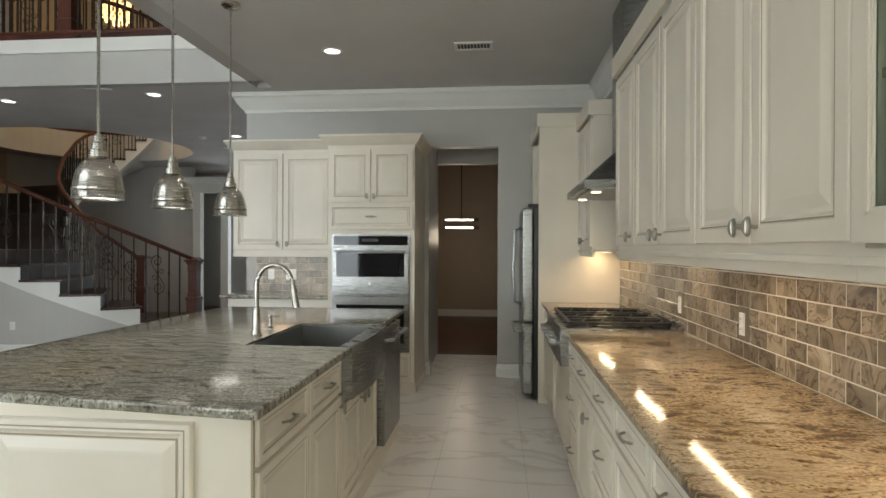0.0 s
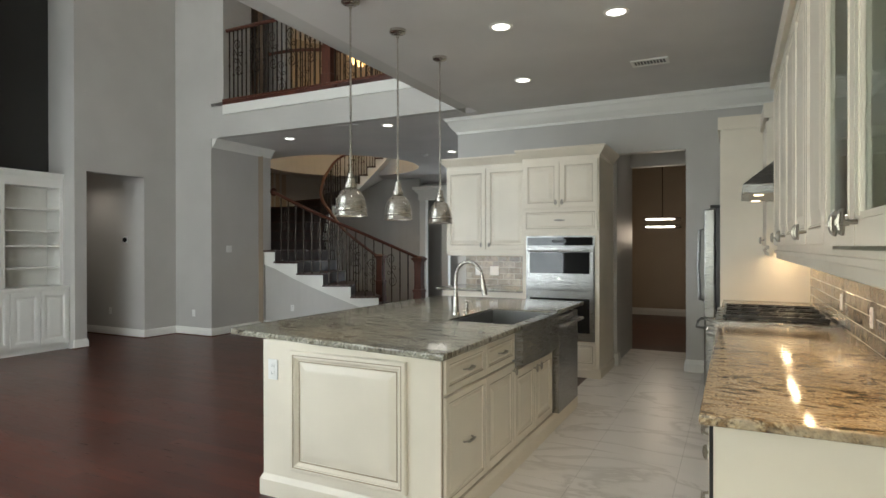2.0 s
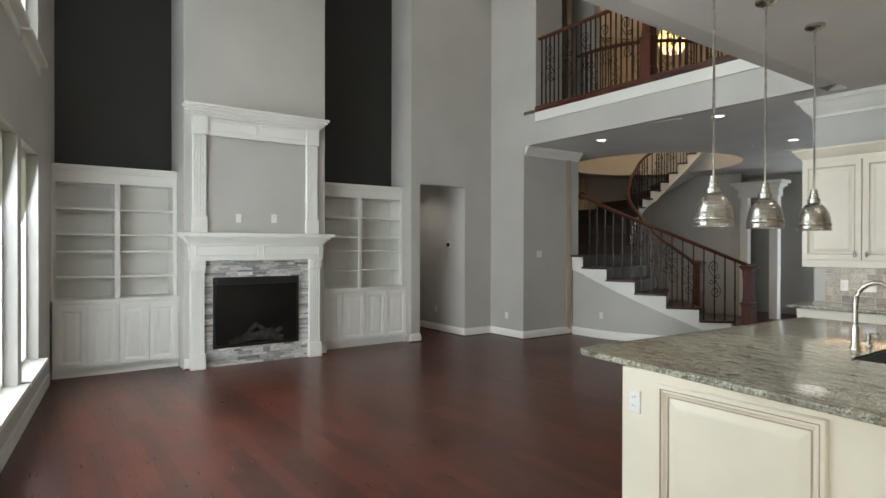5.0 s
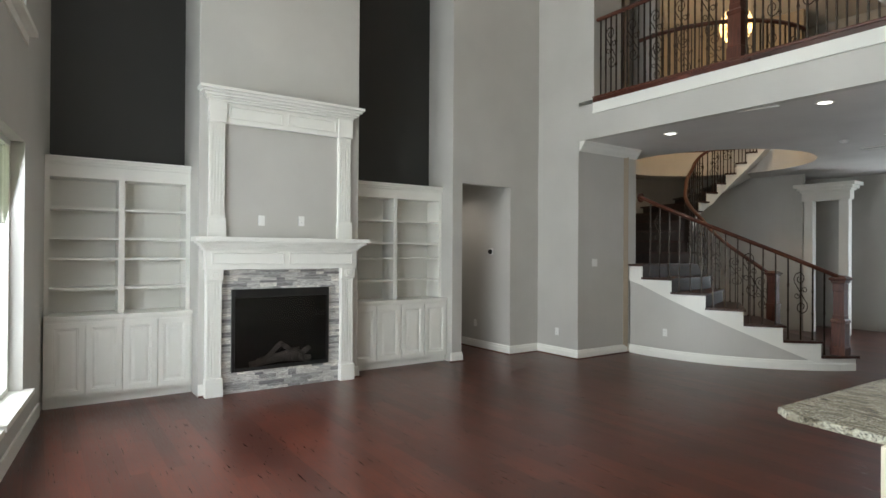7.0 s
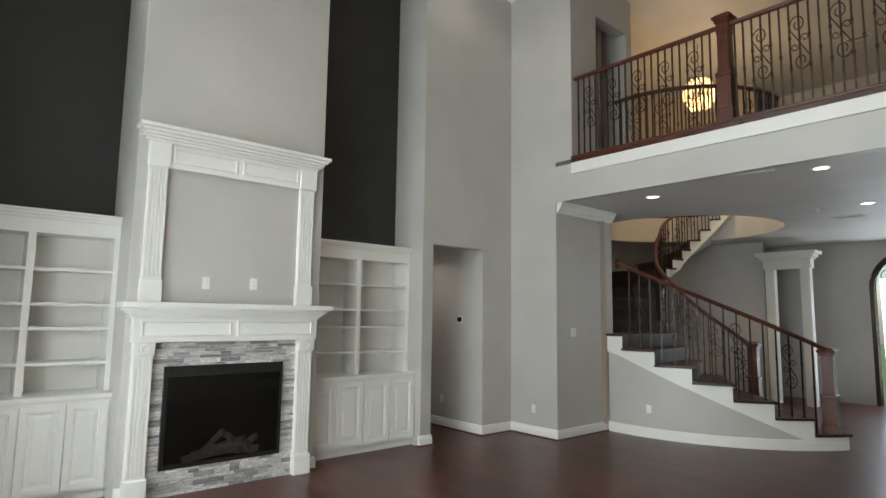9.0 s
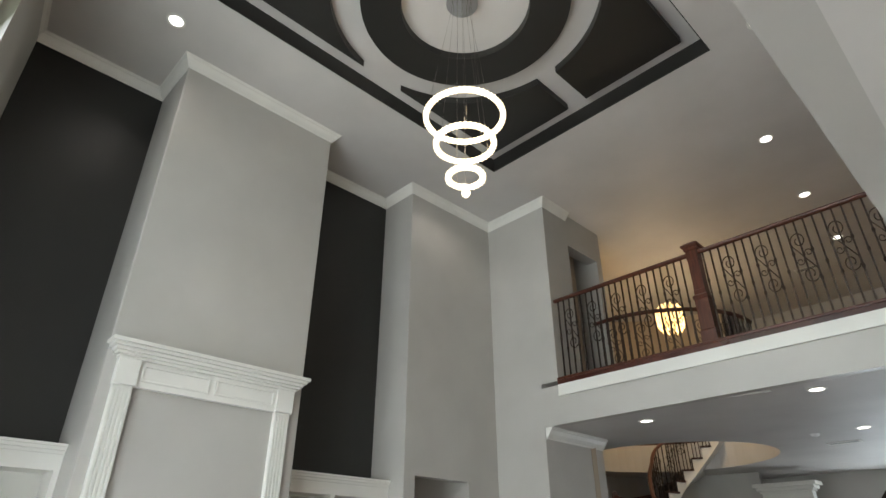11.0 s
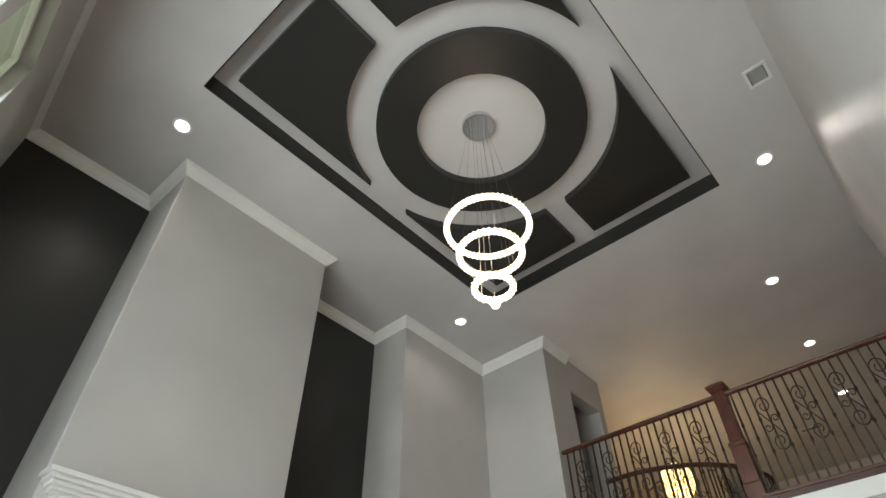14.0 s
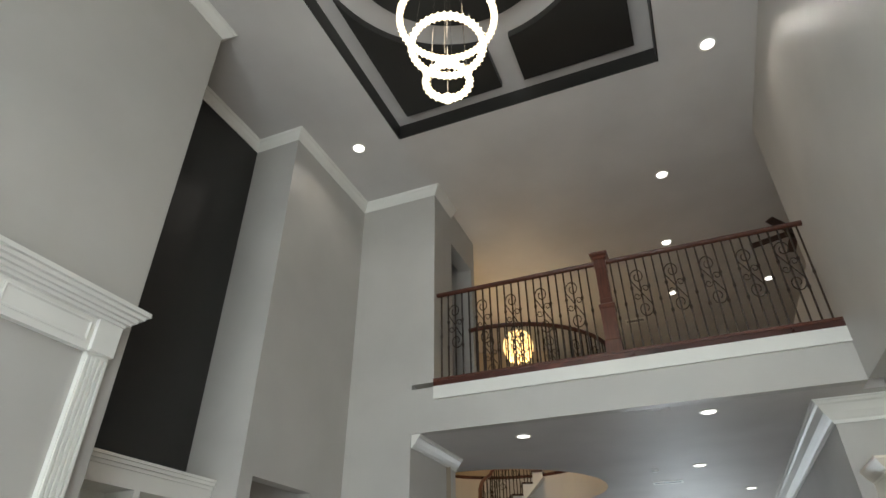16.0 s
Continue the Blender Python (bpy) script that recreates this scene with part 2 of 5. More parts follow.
def lathe(bm, prof, at=(0, 0, 0), n=20):
    rings = []
    for r, z in prof:
        rings.append([bm.verts.new((at[0] + max(r, 1e-4) * math.cos(2 * math.pi * i / n), at[1] + max(r, 1e-4) * math.sin(2 * math.pi * i / n), at[2] + z)) for i in range(n)])
    for a, b in zip(rings, rings[1:]):
        for i in range(n):
            bm.faces.new((a[i], a[(i + 1) % n], b[(i + 1) % n], b[i]))
    bm.faces.new(rings[0])
    bm.faces.new(rings[-1])
    return bm


def tube(bm, pts, r, n=6, closed=False, flat=1.0):
    pts = [Vector(p) for p in pts]
    rings, up = [], None
    for i, p in enumerate(pts):
        a = pts[i - 1] if (i or closed) else p
        b = pts[(i + 1) % len(pts)] if (i < len(pts) - 1 or closed) else p
        d = (b - a).normalized()
        ref = Vector((0, 0, 1)) if abs(d.z) < 0.95 else Vector((0, 1, 0))
        u = d.cross(ref).normalized()
        if up is not None and u.dot(up) < 0:
            u = -u
        up = u
        v = d.cross(u)
        rings.append([bm.verts.new(p + r * (math.cos(2 * math.pi * k / n) * u + flat * math.sin(2 * math.pi * k / n) * v)) for k in range(n)])
    m = len(rings)
    for i in range(m if closed else m - 1):
        a, b = rings[i], rings[(i + 1) % m]
        for k in range(n):
            bm.faces.new((a[k], a[(k + 1) % n], b[(k + 1) % n], b[k]))
    if not closed:
        bm.faces.new(rings[0])
        bm.faces.new(rings[-1][::-1])
    return bm


def mould(bm, path, prof, closed=False, slope=None):
    """A profile (out to the left, up) swept along a plan path with mitred corners; path points are (x, y, z)."""
    n, rings = len(path), []
    for i, p in enumerate(path):
        a = path[i - 1] if (i or closed) else None
        b = path[(i + 1) % n] if (i < n - 1 or closed) else None
        ds = []
        for s, e in ((a, p), (p, b)):
            if s is not None and e is not None:
                v = Vector((e[0] - s[0], e[1] - s[1]))
                if v.length > 1e-6:
                    ds.append(v.normalized())
        ns = [Vector((-d.y, d.x)) for d in ds]
        m = ns[0] if len(ns) == 1 else (ns[0] + ns[1]) / max(0.2, 1 + ns[0].dot(ns[1]))
        rings.append([bm.verts.new((p[0] + m.x * o, p[1] + m.y * o, p[2] + u)) for o, u in prof])
    k = len(prof)
    for i in range(n if closed else n - 1):
        a, b = rings[i], rings[(i + 1) % n]
        for j in range(k):
            bm.faces.new((a[j], b[j], b[(j + 1) % k], a[(j + 1) % k]))
    if not closed:
        bm.faces.new(rings[0])
        bm.faces.new(rings[-1])
    return bm


def nest(bm, x0, z0, x1, z1, prof, M):
    """Nested rectangles (inset, out) joined into a framed panel, in the plane given by M (x across, y out, z up)."""
    loops = []
    for ins, out in prof:
        loops.append([bm.verts.new(M @ Vector(c)) for c in ((x0 + ins, out, z0 + ins), (x1 - ins, out, z0 + ins), (x1 - ins, out, z1 - ins), (x0 + ins, out, z1 - ins))])
    for a, b in zip(loops, loops[1:]):
        for i in range(4):
            bm.faces.new((a[i], a[(i + 1) % 4], b[(i + 1) % 4], b[i]))
    bm.faces.new(loops[-1])
    bm.faces.new(loops[0][::-1])
    return bm


def facing(origin, normal):
    """The pose of a front: x across, y out along the normal (x or y axis of the plan), z up."""
    nx, ny = normal
    return Matrix(((ny, nx, 0, origin[0]), (-nx, ny, 0, origin[1]), (0, 0, 1, origin[2]), (0, 0, 0, 1)))


def fbox(bm, M, x0, y0, z0, x1, y1, z1):
    vs = [bm.verts.new(M @ Vector((x, y, z))) for x in (x0, x1) for y in (y0, y1) for z in (z0, z1)]
    for q in ((0, 1, 3, 2), (4, 6, 7, 5), (0, 4, 5, 1), (2, 3, 7, 6), (0, 2, 6, 4), (1, 5, 7, 3)):
        bm.faces.new([vs[i] for i in q])
    return bm


CROWN = [(0, 0), (0, -0.15), (0.012, -0.15), (0.018, -0.13), (0.03, -0.12), (0.06, -0.085), (0.085, -0.04), (0.1, -0.03), (0.105, -0.012), (0.115, -0.01), (0.115, 0)]
BASE = [(0, 0), (0.018, 0), (0.018, 0.09), (0.013, 0.105), (0.011, 0.125), (0.006, 0.135), (0, 0.14)]
RAISED = [(0, 0), (0, 0.017), (0.003, 0.02), (0.05, 0.02), (0.054, 0.016), (0.06, 0.018), (0.068, 0.011), (0.08, 0.0105), (0.105, 0.017), (0.112, 0.0185)]
DRAWERP = [(0, 0), (0, 0.017), (0.003, 0.02), (0.03, 0.02), (0.034, 0.016), (0.038, 0.018), (0.044, 0.012), (0.05, 0.012), (0.06, 0.017)]


def knob(M, x, z, parent, flip=1):
    bm = bmesh.new()
    c = M @ Vector((x, 0.022, z))
    d = (M.to_3x3() @ Vector((0, 1, 0))).normalized()
    tube(bm, [c, c + d * 0.022], 0.006, 6)
    e = c + d * 0.026
    up, ac = Vector((0, 0, 1)), (M.to_3x3() @ Vector((1, 0, 0))).normalized()
    for s in (-1, 0, 1):
        pts = [e + up * (0.026 * math.cos(a)) + (ac * 0.013 * s + d * 0.008 * (1 - abs(s))) * math.sin(a) for a in [k * math.pi / 7 for k in range(8)]]
        tube(bm, pts, 0.0036, 5)
    pts = [e - up * (0.026 * math.cos(a)) + (ac * 0.009 + d * 0.01) * math.sin(a) for a in [k * math.pi / 7 for k in range(8)]]
    tube(bm, pts, 0.0036, 5)
    part("knob", bm, PEWTER, parent, "antique pewter birdcage knob", True)


def pull(M, x, z, parent):
    bm = bmesh.new()
    P = [M @ Vector((x + 0.055 * u, 0.02 + 0.028 * (1 - abs(u) ** 3), z)) for u in (-1, -0.9, -0.6, -0.3, 0, 0.3, 0.6, 0.9, 1)]
    tube(bm, P, 0.0048, 6)
    for s in (-0.33, 0.33):
        P2 = [M @ Vector((x + 0.045 * math.sin(a), 0.046 + 0.01 * s * math.cos(a), z + 0.012 * s * 2 * math.cos(a))) for a in [-1.4 + 0.4 * k for k in range(8)]]
        tube(bm, P2, 0.0036, 5)
    part("pull", bm, PEWTER, parent, "antique pewter twisted pull", True)


def frame_ring(M, x0, z0, x1, z1, w, y0, y1):
    """A thin rectangular line of width w, standing from y0 to y1 on a front."""
    bm = bmesh.new()
    loops = [[bm.verts.new(M @ Vector((x, y, z))) for x, z in ((x0 + d, z0 + d), (x1 - d, z0 + d), (x1 - d, z1 - d), (x0 + d, z1 - d))] for d, y in ((0, y0), (0, y1), (w, y1), (w, y0))]
    for a, b in zip(loops, loops[1:] + loops[:1]):
        for i in range(4):
            bm.faces.new((a[i], a[(i + 1) % 4], b[(i + 1) % 4], b[i]))
    return bm


def front(M, x0, z0, x1, z1, parent, kind="door", grip=None, material=None):
    p = RAISED if kind == "door" else DRAWERP
    bm = nest(bmesh.new(), x0 + 0.004, z0 + 0.004, x1 - 0.004, z1 - 0.004, p, M)
    ob = part("door" if kind == "door" else "drawer", bm, material or CAB, parent, "cream raised-panel front")
    i = 0.058 if kind == "door" else 0.036
    part("glaze_line", frame_ring(M, x0 + i, z0 + i, x1 - i, z1 - i, 0.004, 0.014, 0.0178), GLAZE, ob, "brown glaze line")
    if grip == "pull":
        pull(M, (x0 + x1) / 2, (z0 + z1) / 2, ob)
    elif grip:
        knob(M, grip[0], grip[1], ob)
    return ob



BUILT = set()


def settle(k, dx=0.0, dy=0.0):
    """Enlarges and moves all that was built since the last call."""
    m = Matrix.Translation((dx, dy, 0)) @ Matrix.Scale(k, 4)
    for ob in list(scene.objects):
        if ob.name in BUILT or ob.type == "CAMERA":
            continue
        BUILT.add(ob.name)
        if not ob.parent:
            ob.matrix_world = m @ ob.matrix_basis
        if ob.type == "LIGHT" and ob.data.type != "SUN":
            ob.data.energy *= k * k
            if ob.data.type == "AREA":
                ob.data.size, ob.data.size_y = ob.data.size * k, ob.data.size_y * k
            else:
                ob.data.shadow_soft_size *= k


# ---- structure: floors, walls, ceilings ----
HK, HL, LOFT = 3.345, 6.89, 3.93
KS = 1.07  # the kitchen is drawn in units of its own, and enlarged to the plan's when it stands
HKK = HK / KS
XW, XB, XR, YN, YS = -6.62, -6.48, -7.27, 5.72, -1.1
XE, YK, XK = 2.66, 5.85, -1.17
YF = 13.6
struct("ground", B((-60, -60, -0.3, 60, 60, -0.25)), GRASS, "green lawn outside the house", "ground")
struct("floor_living", B((-10.5, -3.6, -0.2, 0.62, YF, 0.0)), FLOORWOOD, "dark cherry plank floor with a satin sheen", "floor")
struct("floor_kitchen", B((0.62, -3.6, -0.2, 3.2, 7.66, 0.0)), MARBLE, "white veined marble tile floor", "floor")
struct("floor_dining", B((0.62, 7.66, -0.2, 6.4, YF, 0.0)), FLOORWOOD, "dark cherry plank floor in dining room", "floor")


def ngon_with_hole(bm, outer, hole, z0, z1):
    """A slab from an outer square-ish loop and an inner loop with as many points."""
    n = len(outer)
    o0 = [bm.verts.new((x, y, z0)) for x, y in outer]
    o1 = [bm.verts.new((x, y, z1)) for x, y in outer]
    h0 = [bm.verts.new((x, y, z0)) for x, y in hole]
    h1 = [bm.verts.new((x, y, z1)) for x, y in hole]
    for i in range(n):
        j = (i + 1) % n
        bm.faces.new((o0[i], o0[j], h0[j], h0[i]))
        bm.faces.new((o1[i], h1[i], h1[j], o1[j]))
        bm.faces.new((o0[i], o1[i], o1[j], o0[j]))
        bm.faces.new((h0[i], h0[j], h1[j], h1[i]))
    return bm


def rect_loop(x0, y0, x1, y1, c, n):
    """Points on a rectangle's edge at n even bearings round c."""
    out = []
    for i in range(n):
        a = 2 * math.pi * i / n
        dx, dy = math.cos(a), math.sin(a)
        s = min(((x1 if dx > 0 else x0) - c[0]) / dx if abs(dx) > 1e-9 else 1e9, ((y1 if dy > 0 else y0) - c[1]) / dy if abs(dy) > 1e-9 else 1e9)
        out.append((c[0] + s * dx, c[1] + s * dy))
    return out


SC = (-5.4, 9.6)
RO, RI = 2.68, 1.42
HC = (-5.85, 9.55)
hole = [(HC[0] + 1.72 * math.cos(2 * math.pi * i / 64), HC[1] + 1.72 * math.sin(2 * math.pi * i / 64)) for i in range(64)]
bm = ngon_with_hole(bmesh.new(), rect_loop(-8.4, YN + 0.12, -2.9, YF, HC, 64), hole, HK, LOFT - 0.06)
box(bm, -2.9, YN + 0.12, HK, XK, YF, LOFT - 0.06)
box(bm, XK + 0.001, YK + 0.15, HK, 6.0, YF, LOFT - 0.06)
box(bm, XK + 0.19, -3.6, HK, 3.2, YK + 0.15, LOFT - 0.06)
struct("ceiling_lower", bm, CEIL, "pale grey painted lower ceiling", "ceiling")
bm = ngon_with_hole(bmesh.new(), rect_loop(-8.4, YN + 0.2, -2.9, YF, HC, 64), hole, LOFT - 0.056, LOFT)
box(bm, -5.46, YN - 0.02, LOFT - 0.056, -2.9, YN + 0.2, LOFT)
box(bm, -2.9, YN - 0.02, LOFT - 0.056, XK, YF, LOFT)
struct("floor_loft", bm, FLOORWOOD, "dark wood loft floor", "floor")

# living ceiling with tray opening
TX0, TX1, TY0, TY1, TZ = -5.49, -2.19, -0.07, 4.6, 7.12
struct("ceiling_upper", B((-10.5, -3.6, HL, TX0, YF, HL + 0.2), (TX1, -3.6, HL, 6.0, YF, HL + 0.2), (TX0, -3.6, HL, TX1, TY0, HL + 0.2), (TX0, TY1, HL, TX1, YF, HL + 0.2), (TX0 - 0.1, TY0 - 0.1, TZ + 0.004, TX1 + 0.1, TY1 + 0.1, TZ + 0.2)), CEIL, "pale grey two-storey ceiling with tray recess", "ceiling")

# walls
D0, D1, DH = 4.15, 5.11, 2.67
struct("wall_west", B((XR - 0.2, -3.6, 0, XR, 3.972, 2.5)), WALL, "greige painted wall behind bookcases", "wall")
struct("wall_accent", B((XR - 0.2, -3.6, 2.5, XR, 3.972, HL)), ACCENT, "charcoal painted accent wall above bookcases", "wall")
struct("chimney_breast", B((XR, 0.39, 0, XB, 2.357, HL), bev=0.012), WALL, "greige painted chimney breast", "wall")
struct("wall_pier", B((-10.5, 3.972, 0, XW, D0, HL)), WALL, "greige painted pier beside bookcase", "wall")
struct("wall_pier_north", B((-10.5, D1, 0, XW, YN, HL)), WALL, "greige painted wall beside doorway", "wall")
struct("wall_header", B((XW - 0.15, D0, DH, XW, D1, HL)), WALL, "greige wall above plain doorway", "wall")
struct("hall_ceiling", B((-10.5, D0, 2.9, XW - 0.15, D1, 3.0)), CEIL, "hall ceiling beyond the doorway", "ceiling")
struct("hall_end_wall", B((-10.6, D0 - 0.1, 0, -10.4, D1 + 0.1, 3)), WALL, "greige wall at hall end", "wall")
struct("wall_north", B((-8.4, YN, 0, -5.75, YN + 0.2, HL), (-5.75, YN, LOFT, -5.46, YN + 0.2, HL)), WALL, "greige painted living room end wall", "wall")
struct("stair_side_wall", B((-5.95, YN + 0.2, 0, -5.75, 7.12, HK)), WALL, "greige painted wall beside stairs", "wall")
bm = bmesh.new()
for i in range(30):
    corners = [(SC[0] + r * math.cos(radians(d)), SC[1] + r * math.sin(radians(d))) for d, r in ((-99 - 3.6 * i, RO + 0.035), (-102.6 - 3.6 * i, RO + 0.035), (-102.6 - 3.6 * i, RO + 0.135), (-99 - 3.6 * i, RO + 0.135))]
    prism(bm, corners, 0, HK)
struct("stair_outer_wall", bm, WALL, "greige curved wall round the stairs", "wall")
struct("loft_side_wall", B((-5.66, YN + 0.2, LOFT, -5.46, 6.35, HL), (-5.66, 6.35, 6.3, -5.46, 7.2, HL), (-8.4, 7.2, LOFT, -5.46, 7.35, HL), (-8.4, YN + 0.2, LOFT, -7.3, 7.2, HL)), WALL, "greige loft wall with a doorway", "wall")
struct("loft_fascia", B((-5.75, YN, HK, XK, YN + 0.119, LOFT - 0.06)), WALL, "pale loft edge fascia", "wall")
struct("wall_east_upper", B((XK, -3.6, LOFT - 0.06, XK + 0.2, 6.2, HL), (XK, -3.6, HK + 0.001, XK + 0.19, YN, LOFT - 0.06)), WALL, "greige upper wall above kitchen", "wall")
struct("wall_front", B((-8.4, YF, 0, -3.82, YF + 0.2, HL), (-2.22, YF, 0, 6.0, YF + 0.2, HL), (-3.82, YF, 3.25, -2.22, YF + 0.2, HL)), WALL, "greige front hall wall", "wall")
struct("wall_hall_west", B((-8.6, YN + 0.2, 0, -8.4, YF, HL)), WALL, "far stair hall wall", "wall")
struct("wall_loft_east", B((XK + 0.0, 6.2, LOFT - 0.06, XK + 0.2, 9.2, LOFT + 0.9), (1.5, 6.2, LOFT - 0.06, 1.7, YF, HL)), WALL, "greige loft end wall", "wall")

# south window wall, a little out of square
SW0, SW1 = Vector((-7.47, -0.95)), Vector((3.05, -2.26))
SD = (SW1 - SW0).normalized()
SL = (SW1 - SW0).length
SM = Matrix(((SD.x, -SD.y, 0, SW0.x), (SD.y, SD.x, 0, SW0.y), (0, 0, 1, 0), (0, 0, 0, 1)))
WINS = [(1.75, 2.85, 0.42, 2.55), (3.05, 4.6, 0.42, 2.55), (4.8, 6.0, 0.42, 2.55), (7.2, 8.4, 1.1, 2.4), (8.5, 9.9, 0.6, 2.5), (1.75, 2.85, 3.5, 6.0), (3.05, 4.6, 3.5, 6.0), (4.8, 5.9, 3.5, 6.0)]


def window_wall():
    bm = bmesh.new()
    xs = sorted({0.0, SL} | {w[0] for w in WINS} | {w[1] for w in WINS})
    zs = sorted({0.0, HL} | {w[2] for w in WINS} | {w[3] for w in WINS})
    for a, b in zip(xs, xs[1:]):
        run = None
        for c, d in zip(zs, zs[1:]):
            openp = any(w[0] <= a and b <= w[1] and w[2] <= c and d <= w[3] for w in WINS)
            if openp:
                if run:
                    fbox(bm, SM, a, -0.2, run[0], b, 0, run[1])
                run = None
            else:
                run = (run[0], d) if run else (c, d)
        if run:
            fbox(bm, SM, a, -0.2, run[0], b, 0, run[1])
    struct("wall_south", bm, WALL, "greige window wall", "wall")
    for i, (a, b, c, d) in enumerate(WINS):
        w = tagged(new(f"window_{i + 1}"), "white framed window with clear panes", "window", kind="structure")
        f = bmesh.new()
        for q in ((a, c, a + 0.05, d), (b - 0.05, c, b, d), (a + 0.05, c, b - 0.05, c + 0.05), (a + 0.05, d - 0.05, b - 0.05, d)):
            fbox(f, SM, q[0], -0.15, q[1], q[2], -0.1, q[3])
        part("window_frame", f, TRIM, w)
        g = part("pane", fbox(bmesh.new(), SM, a + 0.05, -0.13, c + 0.05, b - 0.05, -0.124, d - 0.05), GLASS, w)
        g.visible_shadow = False
        part("window_sill", fbox(bmesh.new(), SM, a - 0.06, -0.15, c - 0.03, b + 0.06, 0.08, c + 0.014), TRIM, w, "deep white sill")
        part("apron", fbox(bmesh.new(), SM, a - 0.03, 0.0, c - 0.12, b + 0.03, 0.018, c - 0.036), TRIM, w)
        mid = SM @ Vector(((a + b) / 2, -0.19, (c + d) / 2))
        area_lamp("window_light", mid, SM @ Vector(((a + b) / 2, 3, (c + d) / 2 - 0.6)), b - a, d - c, WINDOW_POWER * (0.66 if c > 3 else 0.62 if i in (3, 4) else 1.25) * (b - a) * (d - c), (0.97, 1.0, 0.95) if i in (3, 4) else DAY)


window_wall()


# Emissive panel: the garden's daylight is put into its green-to-white glow.
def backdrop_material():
    m, nt, b = mat("glowing_garden_panel")
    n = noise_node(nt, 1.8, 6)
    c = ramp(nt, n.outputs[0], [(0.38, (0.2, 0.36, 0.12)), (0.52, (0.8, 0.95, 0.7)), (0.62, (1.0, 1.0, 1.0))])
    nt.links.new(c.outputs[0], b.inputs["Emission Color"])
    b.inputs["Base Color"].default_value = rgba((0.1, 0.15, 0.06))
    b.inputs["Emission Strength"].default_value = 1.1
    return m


struct("backdrop", fbox(bmesh.new(), SM, -3, -1.35, -0.25, SL + 1, -1.3, 7.0), backdrop_material(), "glowing backdrop in garden colours outside the windows", "backdrop")
struct("wall_back_east", B((2.98, -3.6, 0, 3.12, -1.9, HK), (XE, -3.6, HK, 3.0, YK, HL)), WALL, "plain closing wall", "wall")

# crown and base mouldings


def trim(name, paths, prof, label):
    bm = bmesh.new()
    for p in paths:
        mould(bm, p, prof)
    return struct(name, bm, TRIM, label, "moulding")


def at_z(pts, z):
    return [(x, y, z) for x, y in pts]


def rev(p):
    return p[::-1]


LIV = [(XR, -1.03), (XR, 0.39), (XB, 0.39), (XB, 2.357), (XR, 2.357), (XR, 3.972), (XW, 3.972), (XW, YN), (-5.46, YN), (-5.46, 6.35)]
trim("crown_living", [rev(at_z(LIV, HL - 0.001)), [(XK, -1.79, HL - 0.001), (XR, -1.02, HL - 0.001)][::-1]], [(o * 0.85, u * 0.85) for o, u in CROWN], "white crown moulding under upper ceiling")
trim("crown_stair_wall", [at_z([(-5.75, 7.12), (-5.75, YN + 0.02)], HK - 0.001)], CROWN, "white crown moulding stub by stairs")
BB = [rev(at_z([(XB, 0.395), (XB, 0.46)], 0)), rev(at_z([(XB, 2.27), (XB, 2.357), (XR + 0.63, 2.357)], 0)), rev(at_z([(XW - 0.02, 3.972), (XW, 3.972), (XW, D0), (XW - 0.3, D0)], 0)), rev(at_z([(-10.4, D1), (XW, D1), (XW, YN), (-5.75, YN), (-5.75, 7.0)], 0))]
trim("baseboard", BB, BASE, "white moulded baseboard")
bm = bmesh.new()
for path in BB:
    mould(bm, path, [(0.0185, 0), (0.034, 0), (0.031, 0.012), (0.0185, 0.018)])
struct("shoe_moulding", bm, WOOD, "thin cherry shoe moulding along baseboards", "moulding")
bm = bmesh.new()
fbox(bm, SM, 0.9, 0, 0, SL - 0.3, 0.018, 0.13)
struct("baseboard_south", bm, TRIM, "white baseboard under windows", "moulding")

# ---- living room: fireplace and bookcases ----
MW = facing((XB, 0, 0), (1, 0))


def wbox(bm, y0, y1, z0, z1, d0, d1, bev=0.0):
    """A box on the chimney breast: along y, up z, out from d0 to d1."""
    return box(bm, XB + d0, y0, z0, XB + d1, y1, z1, bev)


def fluted(bm, y0, y1, z0, z1, d):
    wbox(bm, y0, y1, z0, z1, 0, d * 0.7)
    n = 5
    w = (y1 - y0) / n
    for i in range(n):
        wbox(bm, y0 + i * w + w * 0.14, y0 + (i + 1) * w - w * 0.14, z0 + 0.03, z1 - 0.03, d * 0.7 - 0.002, d * 0.7 + 0.011, 0.003)


